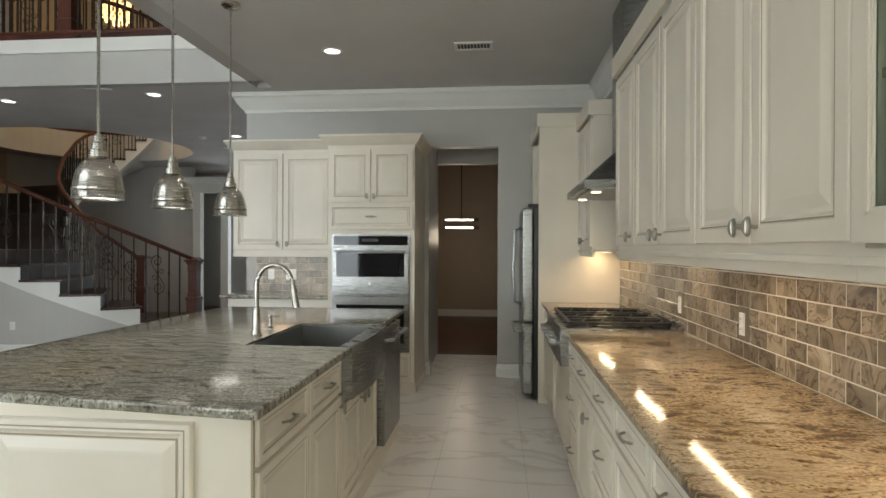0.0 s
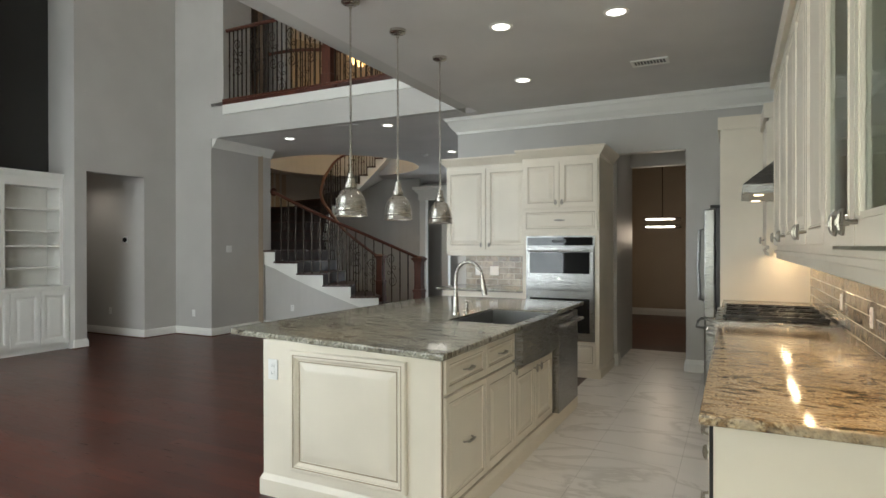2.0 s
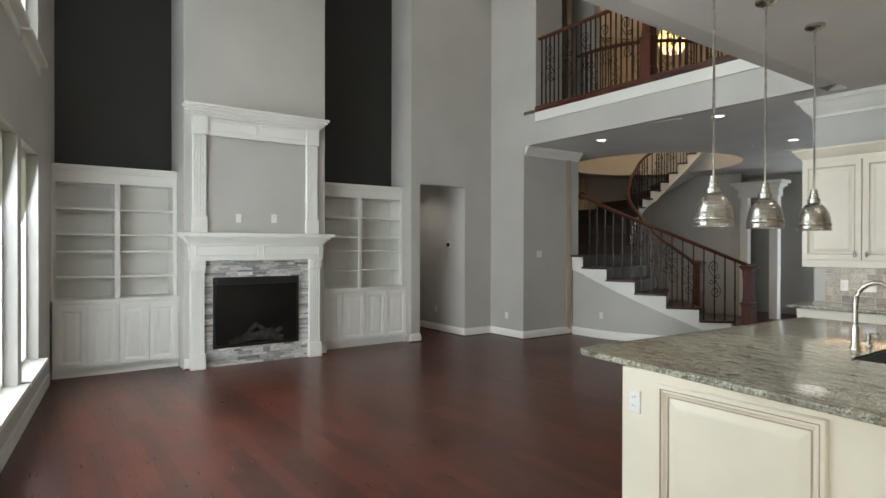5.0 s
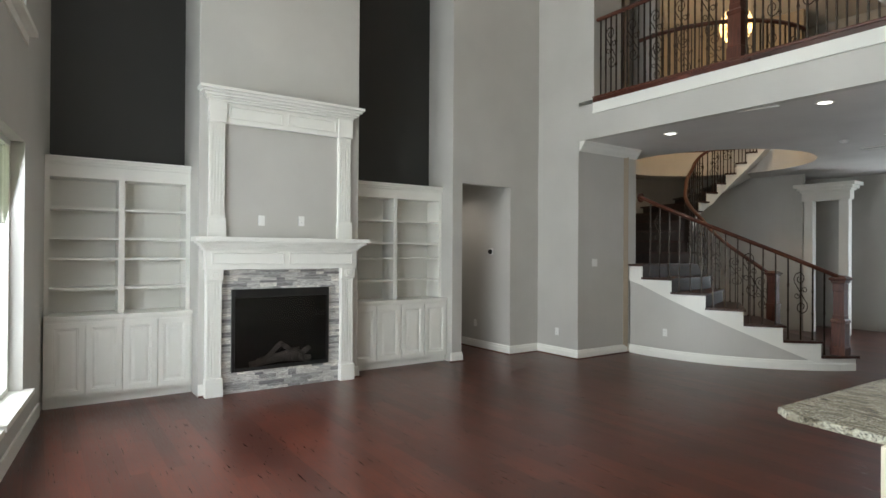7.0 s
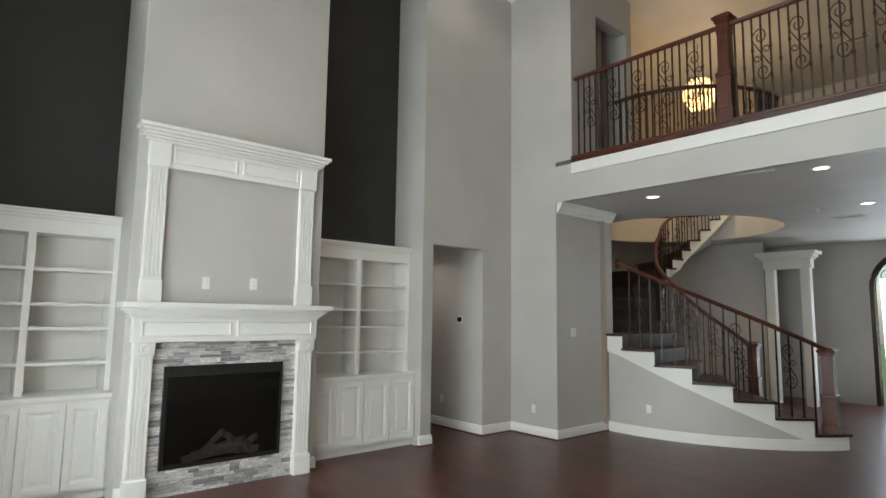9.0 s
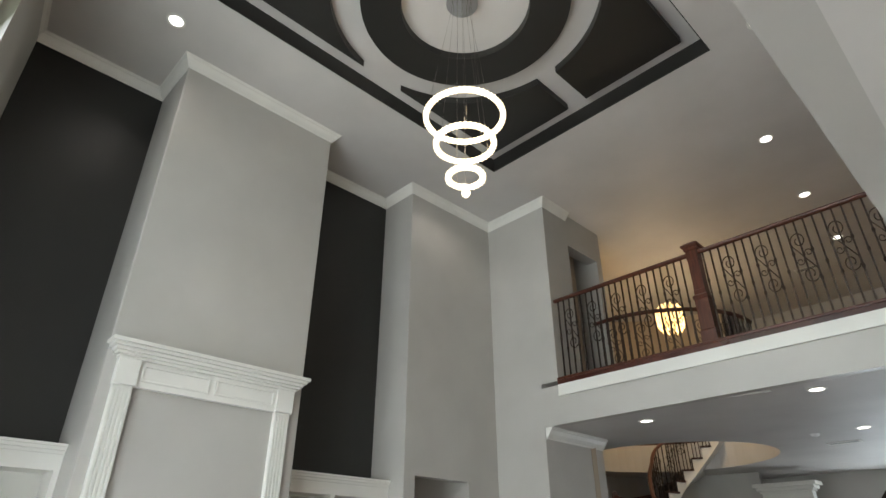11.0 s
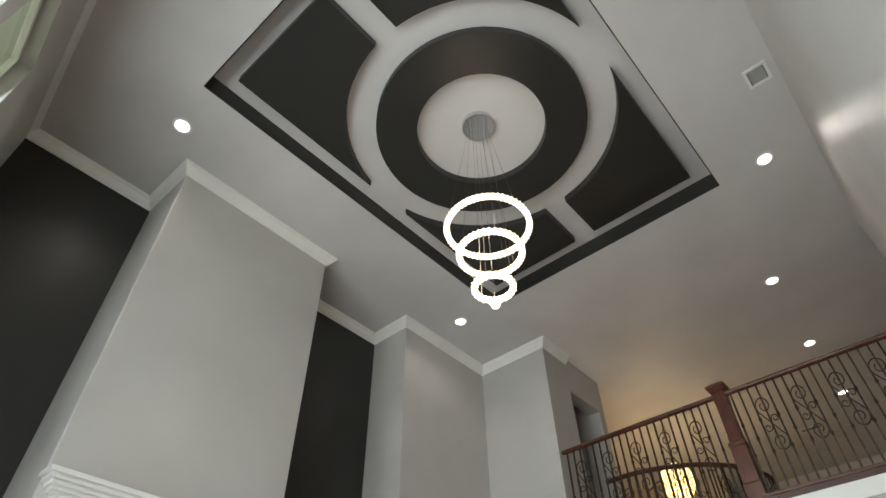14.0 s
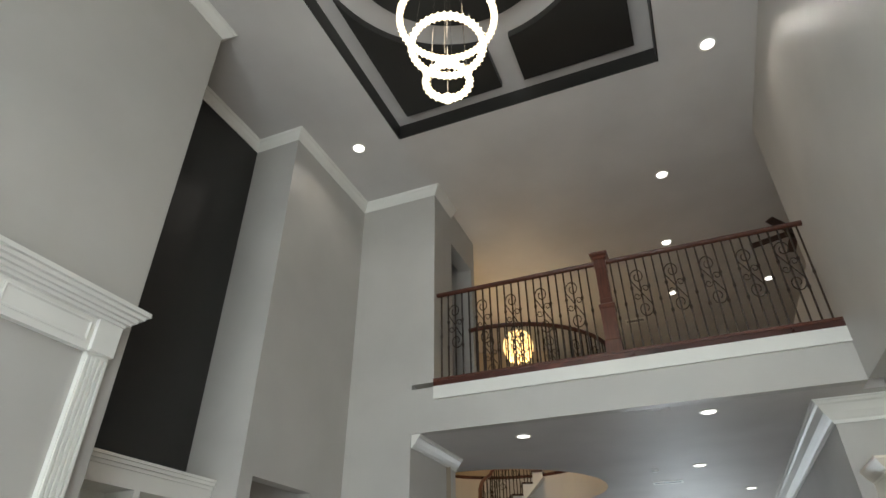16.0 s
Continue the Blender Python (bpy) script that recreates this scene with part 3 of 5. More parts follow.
def fireplace():
    F0, F1 = 0.46, 2.25
    t = thing("fireplace", "white fluted mantelpiece with grey stone tile surround", "fireplace")
    for y0 in (F0, F1 - 0.17):
        b = bmesh.new()
        wbox(b, y0 - 0.01, y0 + 0.18, 0, 0.2, 0, 0.115, 0.006)
        fluted(b, y0, y0 + 0.17, 0.2, 1.3, 0.1)
        wbox(b, y0 - 0.005, y0 + 0.175, 1.3, 1.42, 0, 0.11, 0.004)
        part("leg", b, TRIM, t, "white fluted pilaster")
        r = bmesh.new()
        for rad, out in ((0.052, 0.006), (0.03, 0.01)):
            pts = [(XB + 0.11 + out * 0.4, y0 + 0.085 + rad * math.cos(a), 1.36 + rad * math.sin(a)) for a in [k * math.pi / 10 for k in range(20)]]
            tube(r, pts, out, 6, True)
        part("rosette", r, TRIM, t, "round carved rosette")
    b = bmesh.new()
    wbox(b, F0 - 0.02, F1 + 0.02, 1.42, 1.66, 0, 0.12)
    part("frieze", b, TRIM, t)
    for a, c in ((F0 + 0.04, (F0 + F1) / 2 - 0.03), ((F0 + F1) / 2 + 0.03, F1 - 0.04)):
        M = facing((XB + 0.119, c, 0), (1, 0))
        part("frieze_panel", nest(bmesh.new(), 0, 1.47, c - a, 1.62, [(0, 0), (0, 0.012), (0.012, 0.016), (0.022, 0.004), (0.03, 0.004)], M), TRIM, t)
    b = bmesh.new()
    for i, (o, z0, z1) in enumerate(((0.14, 1.64, 1.66), (0.16, 1.66, 1.685), (0.185, 1.685, 1.71), (0.215, 1.71, 1.735), (0.25, 1.735, 1.785))):
        wbox(b, F0 - 0.02 - (o - 0.12), F1 + 0.02 + (o - 0.12), z0, z1, 0, o, 0.004)
    part("mantel_shelf", b, TRIM, t, "white moulded mantel shelf")
    # overmantel
    for y0 in (F0 + 0.03, F1 - 0.2):
        b = bmesh.new()
        wbox(b, y0 - 0.01, y0 + 0.18, 1.785, 2.0, 0, 0.07, 0.004)
        fluted(b, y0, y0 + 0.17, 2.0, 3.08, 0.06)
        wbox(b, y0 - 0.01, y0 + 0.18, 3.08, 3.33, 0, 0.08, 0.004)
        part("overmantel_pilaster", b, TRIM, t, "white fluted pilaster")
    b = bmesh.new()
    wbox(b, F0 + 0.2, F1 - 0.2, 3.08, 3.33, 0, 0.05)
    part("overmantel_frieze", b, TRIM, t)
    for a, c in ((F0 + 0.24, (F0 + F1) / 2 - 0.03), ((F0 + F1) / 2 + 0.03, F1 - 0.24)):
        M = facing((XB + 0.049, c, 0), (1, 0))
        part("frieze_panel", nest(bmesh.new(), 0, 3.13, c - a, 3.28, [(0, 0), (0, 0.012), (0.012, 0.016), (0.022, 0.004), (0.03, 0.004)], M), TRIM, t)
    b = bmesh.new()
    for o, z0, z1 in ((0.09, 3.31, 3.335), (0.115, 3.335, 3.36), (0.14, 3.36, 3.39), (0.17, 3.39, 3.42), (0.195, 3.42, 3.455)):
        wbox(b, F0 + 0.02 - (o - 0.08), F1 - 0.02 + (o - 0.08), z0, z1, 0, o, 0.004)
    part("overmantel_cornice", b, TRIM, t, "white moulded cornice")
    # firebox
    y0, y1, z0, z1 = 0.745, 1.93, 0.24, 1.19
    part("tile_backing", B((XB, F0 + 0.15, 0, XB + 0.012, F1 - 0.15, 1.42)), GROUT, t)
    # Flat dark brown-grey panel, slightly mottled, behind the logs.
    b = bmesh.new()
    box(b, XB + 0.012, y0, z0, XB + 0.016, y1, z1)
    part("firebox_back", b, paint("dark_firebox_brown", (0.04, 0.037, 0.034), 0.8, 0.25, 9), t, "dark mottled firebox back")
    b = bmesh.new()
    for q in ((y0, y0 + 0.035, z0, z1), (y1 - 0.035, y1, z0, z1), (y0 + 0.035, y1 - 0.035, z1 - 0.1, z1), (y0 + 0.035, y1 - 0.035, z0, z0 + 0.04)):
        box(b, XB + 0.016, q[0], q[2], XB + 0.05, q[1], q[3], 0.004)
    part("firebox_frame", b, BLACK, t, "black metal firebox frame")
    b = bmesh.new()
    rnd = random.Random(4)
    for i, (yy, zz, ln, tilt, rr) in enumerate(((1.15, 0.335, 0.2, 0.03, 0.04), (1.5, 0.335, 0.2, -0.02, 0.042), (1.3, 0.39, 0.26, 0.05, 0.038), (1.22, 0.43, 0.12, 0.12, 0.03), (1.45, 0.43, 0.13, -0.1, 0.03), (1.6, 0.4, 0.09, 0.06, 0.035))):
        tube(b, [(XB + 0.028, yy + ln * u, zz + tilt * u + rnd.uniform(-0.008, 0.008)) for u in (-1, -0.5, 0, 0.5, 1)], rr, 8)
    for v in b.verts:
        v.co.x = XB + 0.03 + (v.co.x - XB - 0.028) * 0.3
    part("log", b, CERAMIC, t, "grey ceramic gas logs", True)
    b = B((XB + 0.051, y0 + 0.036, z0 + 0.041, XB + 0.054, y1 - 0.036, z1 - 0.101))
    m, nt, bs = mat("smoked_glass")
    bs.inputs["Base Color"].default_value = rgba((0.45, 0.45, 0.45))
    bs.inputs["Transmission Weight"].default_value, bs.inputs["Roughness"].default_value, bs.inputs["IOR"].default_value = 1.0, 0.02, 1.3
    part("firebox_glass", b, m, t, "dark firebox glass")
    # stone strips round the firebox
    meshes = {}

    def strip(y, z, w, h):
        key = (round(w, 3), round(h, 3))
        if key not in meshes:
            bm2 = box(bmesh.new(), 0, 0, 0, 0.014, w - 0.003, h - 0.003)
            me = bpy.data.meshes.new("tile")
            bmesh.ops.recalc_face_normals(bm2, faces=bm2.faces)
            bm2.to_mesh(me)
            bm2.free()
            me.materials.append(STRIP)
            meshes[key] = me
        ob = new("tile", meshes[key])
        ob.location = (XB + 0.011 + rnd.choice((0, 0.002, 0.004)), y, z)
        ob.parent = t

    z, row = 0.0, 0
    while z < 1.415:
        h = rnd.choice((0.03, 0.03, 0.045))
        h = min(h, 1.42 - z)
        spans = [(F0 + 0.16, y0), (y1, F1 - 0.16)] if z0 - 0.02 < z < z1 - 0.01 else [(F0 + 0.16, F1 - 0.16)]
        for a, c in spans:
            y = a
            while y < c - 0.004:
                w = rnd.choice((0.1, 0.15, 0.2, 0.3))
                if c - y - w < 0.05:
                    w = round(c - y, 3)
                strip(y, z, w, h)
                y += w
        z += h
    return t


fireplace()


def bookcase(y0, y1, label):
    t = thing("bookcase", label, "bookcase", "bookcases beside the fireplace")
    d0, d1 = XR + 0.02, XW - 0.13
    up = XR + 0.36
    b = B((d0, y0, 0, d1 - 0.05, y1, 0.09), (d0, y0, 0.09, d1, y1, 0.9))
    part("base_cabinet", b, TRIM, t)
    part("counter", B((d0, y0, 0.9, d1 + 0.02, y1, 0.945), bev=0.006), TRIM, t)
    n = 4
    w = (y1 - y0 - 0.04) / n
    for i in range(n):
        M = facing((d1, y0 + 0.02 + (i + 1) * w, 0), (1, 0))
        part("door", nest(bmesh.new(), 0.005, 0.12, w - 0.005, 0.875, [(0, 0), (0, 0.018), (0.055, 0.018), (0.06, 0.012), (0.068, 0.014), (0.075, 0.006), (0.09, 0.006), (0.115, 0.012)], M), TRIM, t, "white panelled cabinet door")
    mid = (y0 + y1) / 2
    part("upright", B((d0, y0, 0.945, up, y0 + 0.045, 2.4)), TRIM, t)
    part("upright", B((d0, y1 - 0.045, 0.945, up, y1, 2.4)), TRIM, t)
    part("upright", B((d0, mid - 0.03, 0.945, up, mid + 0.03, 2.4)), TRIM, t)
    part("back_panel", B((d0, y0 + 0.045, 0.945, d0 + 0.012, y1 - 0.045, 2.4)), TRIM, t)
    b = B((d0, y0, 2.4, up, y1, 2.56))
    for o, z0, z1 in ((0.012, 2.53, 2.56), (0.03, 2.56, 2.59), (0.045, 2.59, 2.615)):
        box(b, d0, y0, z0, up + o, y1, z1, 0.003)
    part("cornice", b, TRIM, t, "white moulded cornice")
    for z in (1.2, 1.52, 1.74, 2.06):
        for a, c in ((y0 + 0.045, mid - 0.03), (mid + 0.03, y1 - 0.045)):
            part("shelf", B((d0 + 0.012, a, z, up - 0.012, c, z + 0.028), bev=0.003), TRIM, t)


bookcase(-1.02, 0.39, "white built-in bookcase with empty shelves and four doors below")
bookcase(2.357, 3.972, "white built-in bookcase with empty shelves and four doors below")


def plate(at, normal, w=0.07, h=0.115, label="white wall plate", kind="outlet"):
    M = facing(at, normal)
    t = thing("wall_outlet" if kind == "outlet" else "light_switch", label, "outlet" if kind == "outlet" else "switch")
    part("cover", nest(bmesh.new(), -w / 2, -h / 2, w / 2, h / 2, [(0, 0), (0, 0.004), (0.003, 0.006)], M), PLASTIC, t)
    if kind == "outlet":
        for z in (-0.022, 0.022):
            part("socket", nest(bmesh.new(), -0.017, z - 0.014, 0.017, z + 0.014, [(0, 0.005), (0, 0.008), (0.002, 0.009)], M), PLASTIC, t)
            b = bmesh.new()
            for x in (-0.006, 0.006):
                fbox(b, M, x - 0.001, 0.0088, z - 0.005, x + 0.001, 0.0095, z + 0.005)
            part("slot", b, BLACK, t)
    else:
        n = max(1, round(w / 0.06))
        for i in range(n):
            x = -w / 2 + w * (i + 0.5) / n
            part("rocker", nest(bmesh.new(), x - 0.014, -0.03, x + 0.014, 0.03, [(0, 0.005), (0, 0.008), (0.004, 0.009)], M), PLASTIC, t)
    return t


plate((XB, 1.09, 1.99), (1, 0), 0.075, 0.12, "white wall plate with cable hole above mantel", "switch")
plate((XB, 1.58, 2.0), (1, 0), 0.075, 0.12, "white wall outlet above the mantel")
plate((-6.18, YN, 0.38), (0, -1), label="white outlet low on greige wall")
plate((-5.75, 6.1, 1.48), (1, 0), 0.12, 0.12, "white double light switch by stairs", "switch")
plate((-7.51, D1, 0.42), (0, -1), label="white outlet in the side hall")


def thermostat():
    t = thing("thermostat", "round black thermostat on white square plate", "thermostat")
    M = facing((-7.1, D1, 1.64), (0, -1))
    part("backplate", nest(bmesh.new(), -0.055, -0.055, 0.055, 0.055, [(0, 0), (0, 0.005), (0.004, 0.008)], M), PLASTIC, t)
    b = lathe(bmesh.new(), [(0.0, 0), (0.042, 0), (0.042, 0.02), (0.036, 0.026), (0.0, 0.027)])
    b.transform(Matrix.Translation((-7.1, D1 - 0.008, 1.64)) @ Matrix.Rotation(radians(90), 4, "X"))
    part("dial", b, BLACKGLASS, t, "black glass dial", True)


thermostat()

# ---- upper ceiling: tray, rings, lamps ----


def tray():
    t = tagged(new("tray_ceiling"), "dark tray recess with ring and corner panels", "ceiling", kind="structure")
    e = 0.012
    part("tray_band", B((TX0, TY0, HL + 0.004, TX0 + e, TY1, TZ), (TX1 - e, TY0, HL + 0.004, TX1, TY1, TZ), (TX0 + e, TY0, HL + 0.004, TX1 - e, TY0 + e, TZ), (TX0 + e, TY1 - e, HL + 0.004, TX1 - e, TY1, TZ)), ACCENT, t, "charcoal painted tray sides")
    cx, cy, zt, zb = (TX0 + TX1) / 2, (TY0 + TY1) / 2, TZ, TZ - 0.1
    b = bmesh.new()
    n = 72
    for (r, z), (r2, z2) in zip([(0.70, zt), (0.70, zb), (1.14, zb), (1.14, zt)], [(0.70, zb), (1.14, zb), (1.14, zt), (0.70, zt)]):
        for i in range(n):
            a0, a1 = 2 * math.pi * i / n, 2 * math.pi * (i + 1) / n
            b.faces.new([b.verts.new((cx + rr * math.cos(a), cy + rr * math.sin(a), zz)) for rr, a, zz in ((r, a0, z), (r, a1, z), (r2, a1, z2), (r2, a0, z2))])
    bmesh.ops.remove_doubles(b, verts=b.verts, dist=1e-4)
    part("ceiling_ring", b, ACCENT, t, "charcoal raised ring")
    R, g = 1.46, 0.14
    for sx in (-1, 1):
        for sy in (-1, 1):
            hx, hy = (TX1 - TX0) / 2 - 0.22, (TY1 - TY0) / 2 - 0.22
            pts = [(hx, math.sqrt(max(0, R * R - hx * hx)) if hx < R else g)]
            a0 = math.acos(min(1, hx / R)) if hx < R else math.asin(g / R)
            a0 = max(a0, math.asin(g / R))
            a1 = math.acos(g / R)
            arc = [(R * math.cos(a0 + (a1 - a0) * k / 20), R * math.sin(a0 + (a1 - a0) * k / 20)) for k in range(21)]
            poly = [(hx, arc[0][1]), *arc, (g, hy), (hx, hy)]
            if abs(poly[0][0] - poly[1][0]) < 1e-6:
                poly = poly[1:]
            q = [(cx + sx * x, cy + sy * y) for x, y in poly]
            part("ceiling_panel", prism(bmesh.new(), q, zb, zt), ACCENT, t, "charcoal corner panel with curved edge")
    return cx, cy


CX, CY = tray()


def ring_chandelier():
    t = thing("ring_chandelier", "three-tier crystal ring chandelier, lit, on thin wires", "chandelier")
    x, y = CX, CY - 0.05
    part("canopy", lathe(bmesh.new(), [(0, TZ - 0.06), (0.17, TZ - 0.06), (0.175, TZ - 0.05), (0.175, TZ)], (x, y, 0), 32), metal("chrome", (0.75, 0.75, 0.76), 0.08), t, "round chrome canopy", True)
    for R, z in ((0.37, 5.475), (0.27, 5.15), (0.158, 4.77)):
        b = bmesh.new()
        pts = [(x + R * math.cos(a), y + R * math.sin(a), z) for a in [k * 2 * math.pi / 48 for k in range(48)]]
        tube(b, pts, 0.021, 8, True, 1.3)
        rg = part("ring", b, CRYSTAL, t, "lit crystal ring", True)
        b = bmesh.new()
        for k in range(int(R * 150)):
            a = k * 2 * math.pi / int(R * 150)
            for dr, dz in ((0.02, 0.016), (0.02, -0.016), (-0.02, 0.016), (-0.02, -0.016)):
                bmesh.ops.create_icosphere(b, subdivisions=1, radius=0.0085, matrix=Matrix.Translation((x + (R + dr) * math.cos(a), y + (R + dr) * math.sin(a), z + dz)))
        tagged(part("crystals", b, CRYSTAL, rg), "clear cut crystals", kind="stuff")
        b = bmesh.new()
        for k in range(3):
            a = k * 2 * math.pi / 3 + R * 5
            tube(b, [(x + 0.1 * math.cos(a), y + 0.1 * math.sin(a), TZ - 0.06), (x + R * math.cos(a), y + R * math.sin(a), z)], 0.0022, 4)
        part("wire", b, NICKEL, t, "thin suspension wires")
        bulb("chandelier_light", (x, y, z), 3.2 * R / 0.3, (1.0, 0.85, 0.66), 0.15)
    part("drop", lathe(bmesh.new(), [(0.0, -0.04), (0.022, -0.034), (0.036, -0.016), (0.04, 0.0), (0.036, 0.016), (0.022, 0.034), (0.0, 0.04)], (x, y, 4.6), 14), CRYSTAL, t, "lit crystal ball", True)
    part("drop_wire", tube(bmesh.new(), [(x, y, TZ - 0.06), (x, y, 4.63)], 0.0022, 4), NICKEL, t)


ring_chandelier()


def can_light(at, power=24, colour=(1.0, 0.93, 0.85), lit=True):
    t = thing("recessed_light", "white recessed ceiling light, lit", "ceiling light", "recessed ceiling lights")
    z = at[2]
    n = 28
    b = bmesh.new()
    lathe(b, [(0.1, z - 0.0005), (0.1, z - 0.006), (0.075, z - 0.009), (0.072, z - 0.003), (0.07, z - 0.0005)], (at[0], at[1], 0), n)
    part("trim_ring", b, TRIM, t)
    part("lens", lathe(bmesh.new(), [(0, z - 0.006), (0.072, z - 0.006), (0.072, z - 0.003), (0, z - 0.003)], (at[0], at[1], 0), n), LAMPGLOW, t, "glowing white lens")
    if power:
        spot("can_spot", (at[0], at[1], z - 0.02), power, colour, 130, 0.06)


for p in ((-6.05, 0.04), (-1.67, 4.56), (-2.34, 6.7), (-6.06, 4.53), (-2.43, 8.58), (-1.7, 0.4), (-2.475, 10.5), (-0.762, 10.6)):
    can_light((p[0], p[1], HL), 20)
# The last one, at (1.45, 1.3), is an unseen extra that brightens the island side.
for x, y, watts in ((0.4, 3.27, 12), (0.06, 4.83, 9), (0.6, 0.9, 12), (1.31, 3.39, 18), (1.45, 1.3, 20)):
    can_light((x, y, HK), watts)
for p in ((-2.53, 6.17), (-4.57, 6.32), (-2.0, 10.9), (-2.72, 8.78)):
    can_light((p[0], p[1], HK), 6)
# Unseen lamp, assumed in the side hall to light its walls.
can_light((-7.7, 4.55, 2.9), 24)


def vent(x0, y0, x1, y1, z, n=9):
    t = thing("ceiling_vent", "white slatted ceiling air vent", "air vent")
    part("frame", B((x0, y0, z - 0.012, x1, y0 + 0.03, z), (x0, y1 - 0.03, z - 0.012, x1, y1, z), (x0, y0 + 0.03, z - 0.012, x0 + 0.03, y1 - 0.03, z), (x1 - 0.03, y0 + 0.03, z - 0.012, x1, y1 - 0.03, z)), TRIM, t)
    part("backing", B((x0 + 0.03, y0 + 0.03, z - 0.003, x1 - 0.03, y1 - 0.03, z)), BLACK, t)
    for i in range(n):
        xx = x0 + 0.04 + (x1 - x0 - 0.08) * (i + 0.5) / n
        part("slat", B((xx - 0.0035, y0 + 0.03, z - 0.011, xx + 0.0035, y1 - 0.03, z - 0.006)), TRIM, t)


vent(1.21, 4.7, 1.56, 4.9, HK)
vent(-1.46, 3.36, -1.24, 3.6, HL)
vent(-3.45, 9.75, -3.0, 9.95, HK)
vent(-3.5, 11.4, -3.1, 11.6, HL)


def smoke_detector(x, y, z):
    t = thing("smoke_detector", "round white plastic smoke detector on ceiling", "smoke detector")
    part("base", lathe(bmesh.new(), [(0, z - 0.012), (0.062, z - 0.012), (0.065, z - 0.008), (0.065, z - 0.0005)], (x, y, 0), 24), PLASTIC, t, "", True)
    part("cover", lathe(bmesh.new(), [(0, z - 0.036), (0.035, z - 0.036), (0.05, z - 0.028), (0.055, z - 0.013), (0, z - 0.013)], (x, y, 0), 24), PLASTIC, t, "", True)


smoke_detector(-3.33, 8.83, HK)

# ---- railings and stairs ----


def scroll_mesh(h):
    """One baluster with an S-scroll and small curls."""
    b = bmesh.new()
    box(b, -0.0085, -0.0085, 0, 0.0085, 0.0085, h)
    zm = h * 0.6
    for s in (-1, 1):
        big, curl = [(0.0, 0, zm)], []
        for k in range(22):
            a = radians(235 - 470 * k / 21)
            r = 0.085 - 0.058 * k / 21
            big.append((s * (-0.012 + r * math.cos(a)), 0, zm + s * (0.18 + r * 1.15 * math.sin(a))))
        for k in range(13):
            a = radians(200 - 400 * k / 12)
            r = 0.042 - 0.026 * k / 12
            curl.append((s * (0.05 + r * math.cos(a)), 0, zm + s * (0.035 + r * math.sin(a))))
        tube(b, big, 0.0065, 5)
        tube(b, curl, 0.0055, 5)
    return b


def plain_mesh(h, knuckle):
    b = bmesh.new()
    box(b, -0.0085, -0.0085, 0, 0.0085, 0.0085, h)
    for z in knuckle:
        lathe(b, [(0.008, z - 0.028), (0.017, z - 0.008), (0.017, z + 0.008), (0.008, z + 0.028)], n=8)
    lathe(b, [(0.017, 0), (0.017, 0.015), (0.009, 0.03)], n=8)
    return b


def baked(b, name, material):
    me = bpy.data.meshes.new(name)
    bmesh.ops.recalc_face_normals(b, faces=b.faces)
    b.to_mesh(me)
    b.free()
    me.materials.append(material)
    return me


H = 1.0
BAL = [baked(plain_mesh(H, (0.5,)), "baluster", IRON), baked(plain_mesh(H, (0.36, 0.66)), "baluster", IRON), baked(scroll_mesh(H), "scroll_baluster", IRON)]


def baluster(i, at, turn, height, parent):
    k = 2 if i % 4 == 2 else i % 2
    ob = new("scroll_baluster" if k == 2 else "baluster", BAL[k])
    ob.matrix_world = Matrix.Translation(at) @ Matrix.Rotation(turn, 4, "Z") @ Matrix.Diagonal((1, 1, height / H, 1))
    ob.parent = parent


def newel(at, h, parent, w=0.15):
    """A square post turned as one profile: plinth, band, panelled shaft, neck and stepped cap."""
    q = w / math.sqrt(2)
    prof = [(1.12, 0.0), (1.12, 0.1), (1.0, 0.115), (1.0, 0.4), (1.12, 0.41), (1.12, 0.44), (0.86, 0.455), (0.86, 0.5), (0.8, 0.505), (0.8, 0.8), (0.86, 0.805), (0.86, 0.9), (1.05, 0.91), (1.05, 0.93), (1.3, 0.945), (1.34, 0.965), (1.1, 0.975), (0.95, 0.985), (0.6, 1.0), (0.0, 1.0)]
    b = lathe(bmesh.new(), [(max(0.0, r * q), z * h) for r, z in prof], n=4)
    b.transform(Matrix.Translation(at) @ Matrix.Rotation(radians(45), 4, "Z"))
    return part("newel_post", b, WOOD, parent, "square cherry newel post with moulded cap")


def rail(pts, parent):
    b = bmesh.new()
    tube(b, pts, 0.036, 10, flat=0.85)
    return part("handrail", b, WOOD, parent, "rounded cherry handrail", True)


def loft_railing():
    t = thing("loft_railing", "cherry handrail with dark iron scroll balusters along loft edge", "railing")
    y = YN + 0.06
    x0, x1 = -5.44, XK - 0.02
    part("shoe_rail", B((-5.46, YN - 0.035, LOFT, XK, YN + 0.16, LOFT + 0.035), bev=0.008), WOOD, t, "dark wood nosing")
    rail([(x0, y, 5.12), (XK + 0.0, y, 5.12)], t)
    newel((-3.32, y, LOFT + 0.035), 1.3, t, 0.16)
    n = 45
    for i in range(n):
        x = x0 + 0.06 + (x1 - x0 - 0.1) * i / (n - 1)
        if abs(x + 3.33) > 0.1:
            baluster(i, (x, y, LOFT + 0.03), 0, 5.1 - LOFT - 0.03, t)
    b2 = B((-5.46, YN - 0.02, 3.735, XK, YN - 0.001, LOFT - 0.058), (-5.46, YN - 0.03, 3.715, XK, YN - 0.001, 3.735))
    tagged(part("fascia_trim", b2, TRIM), "white trim board along loft edge", "moulding", kind="structure")


loft_railing()


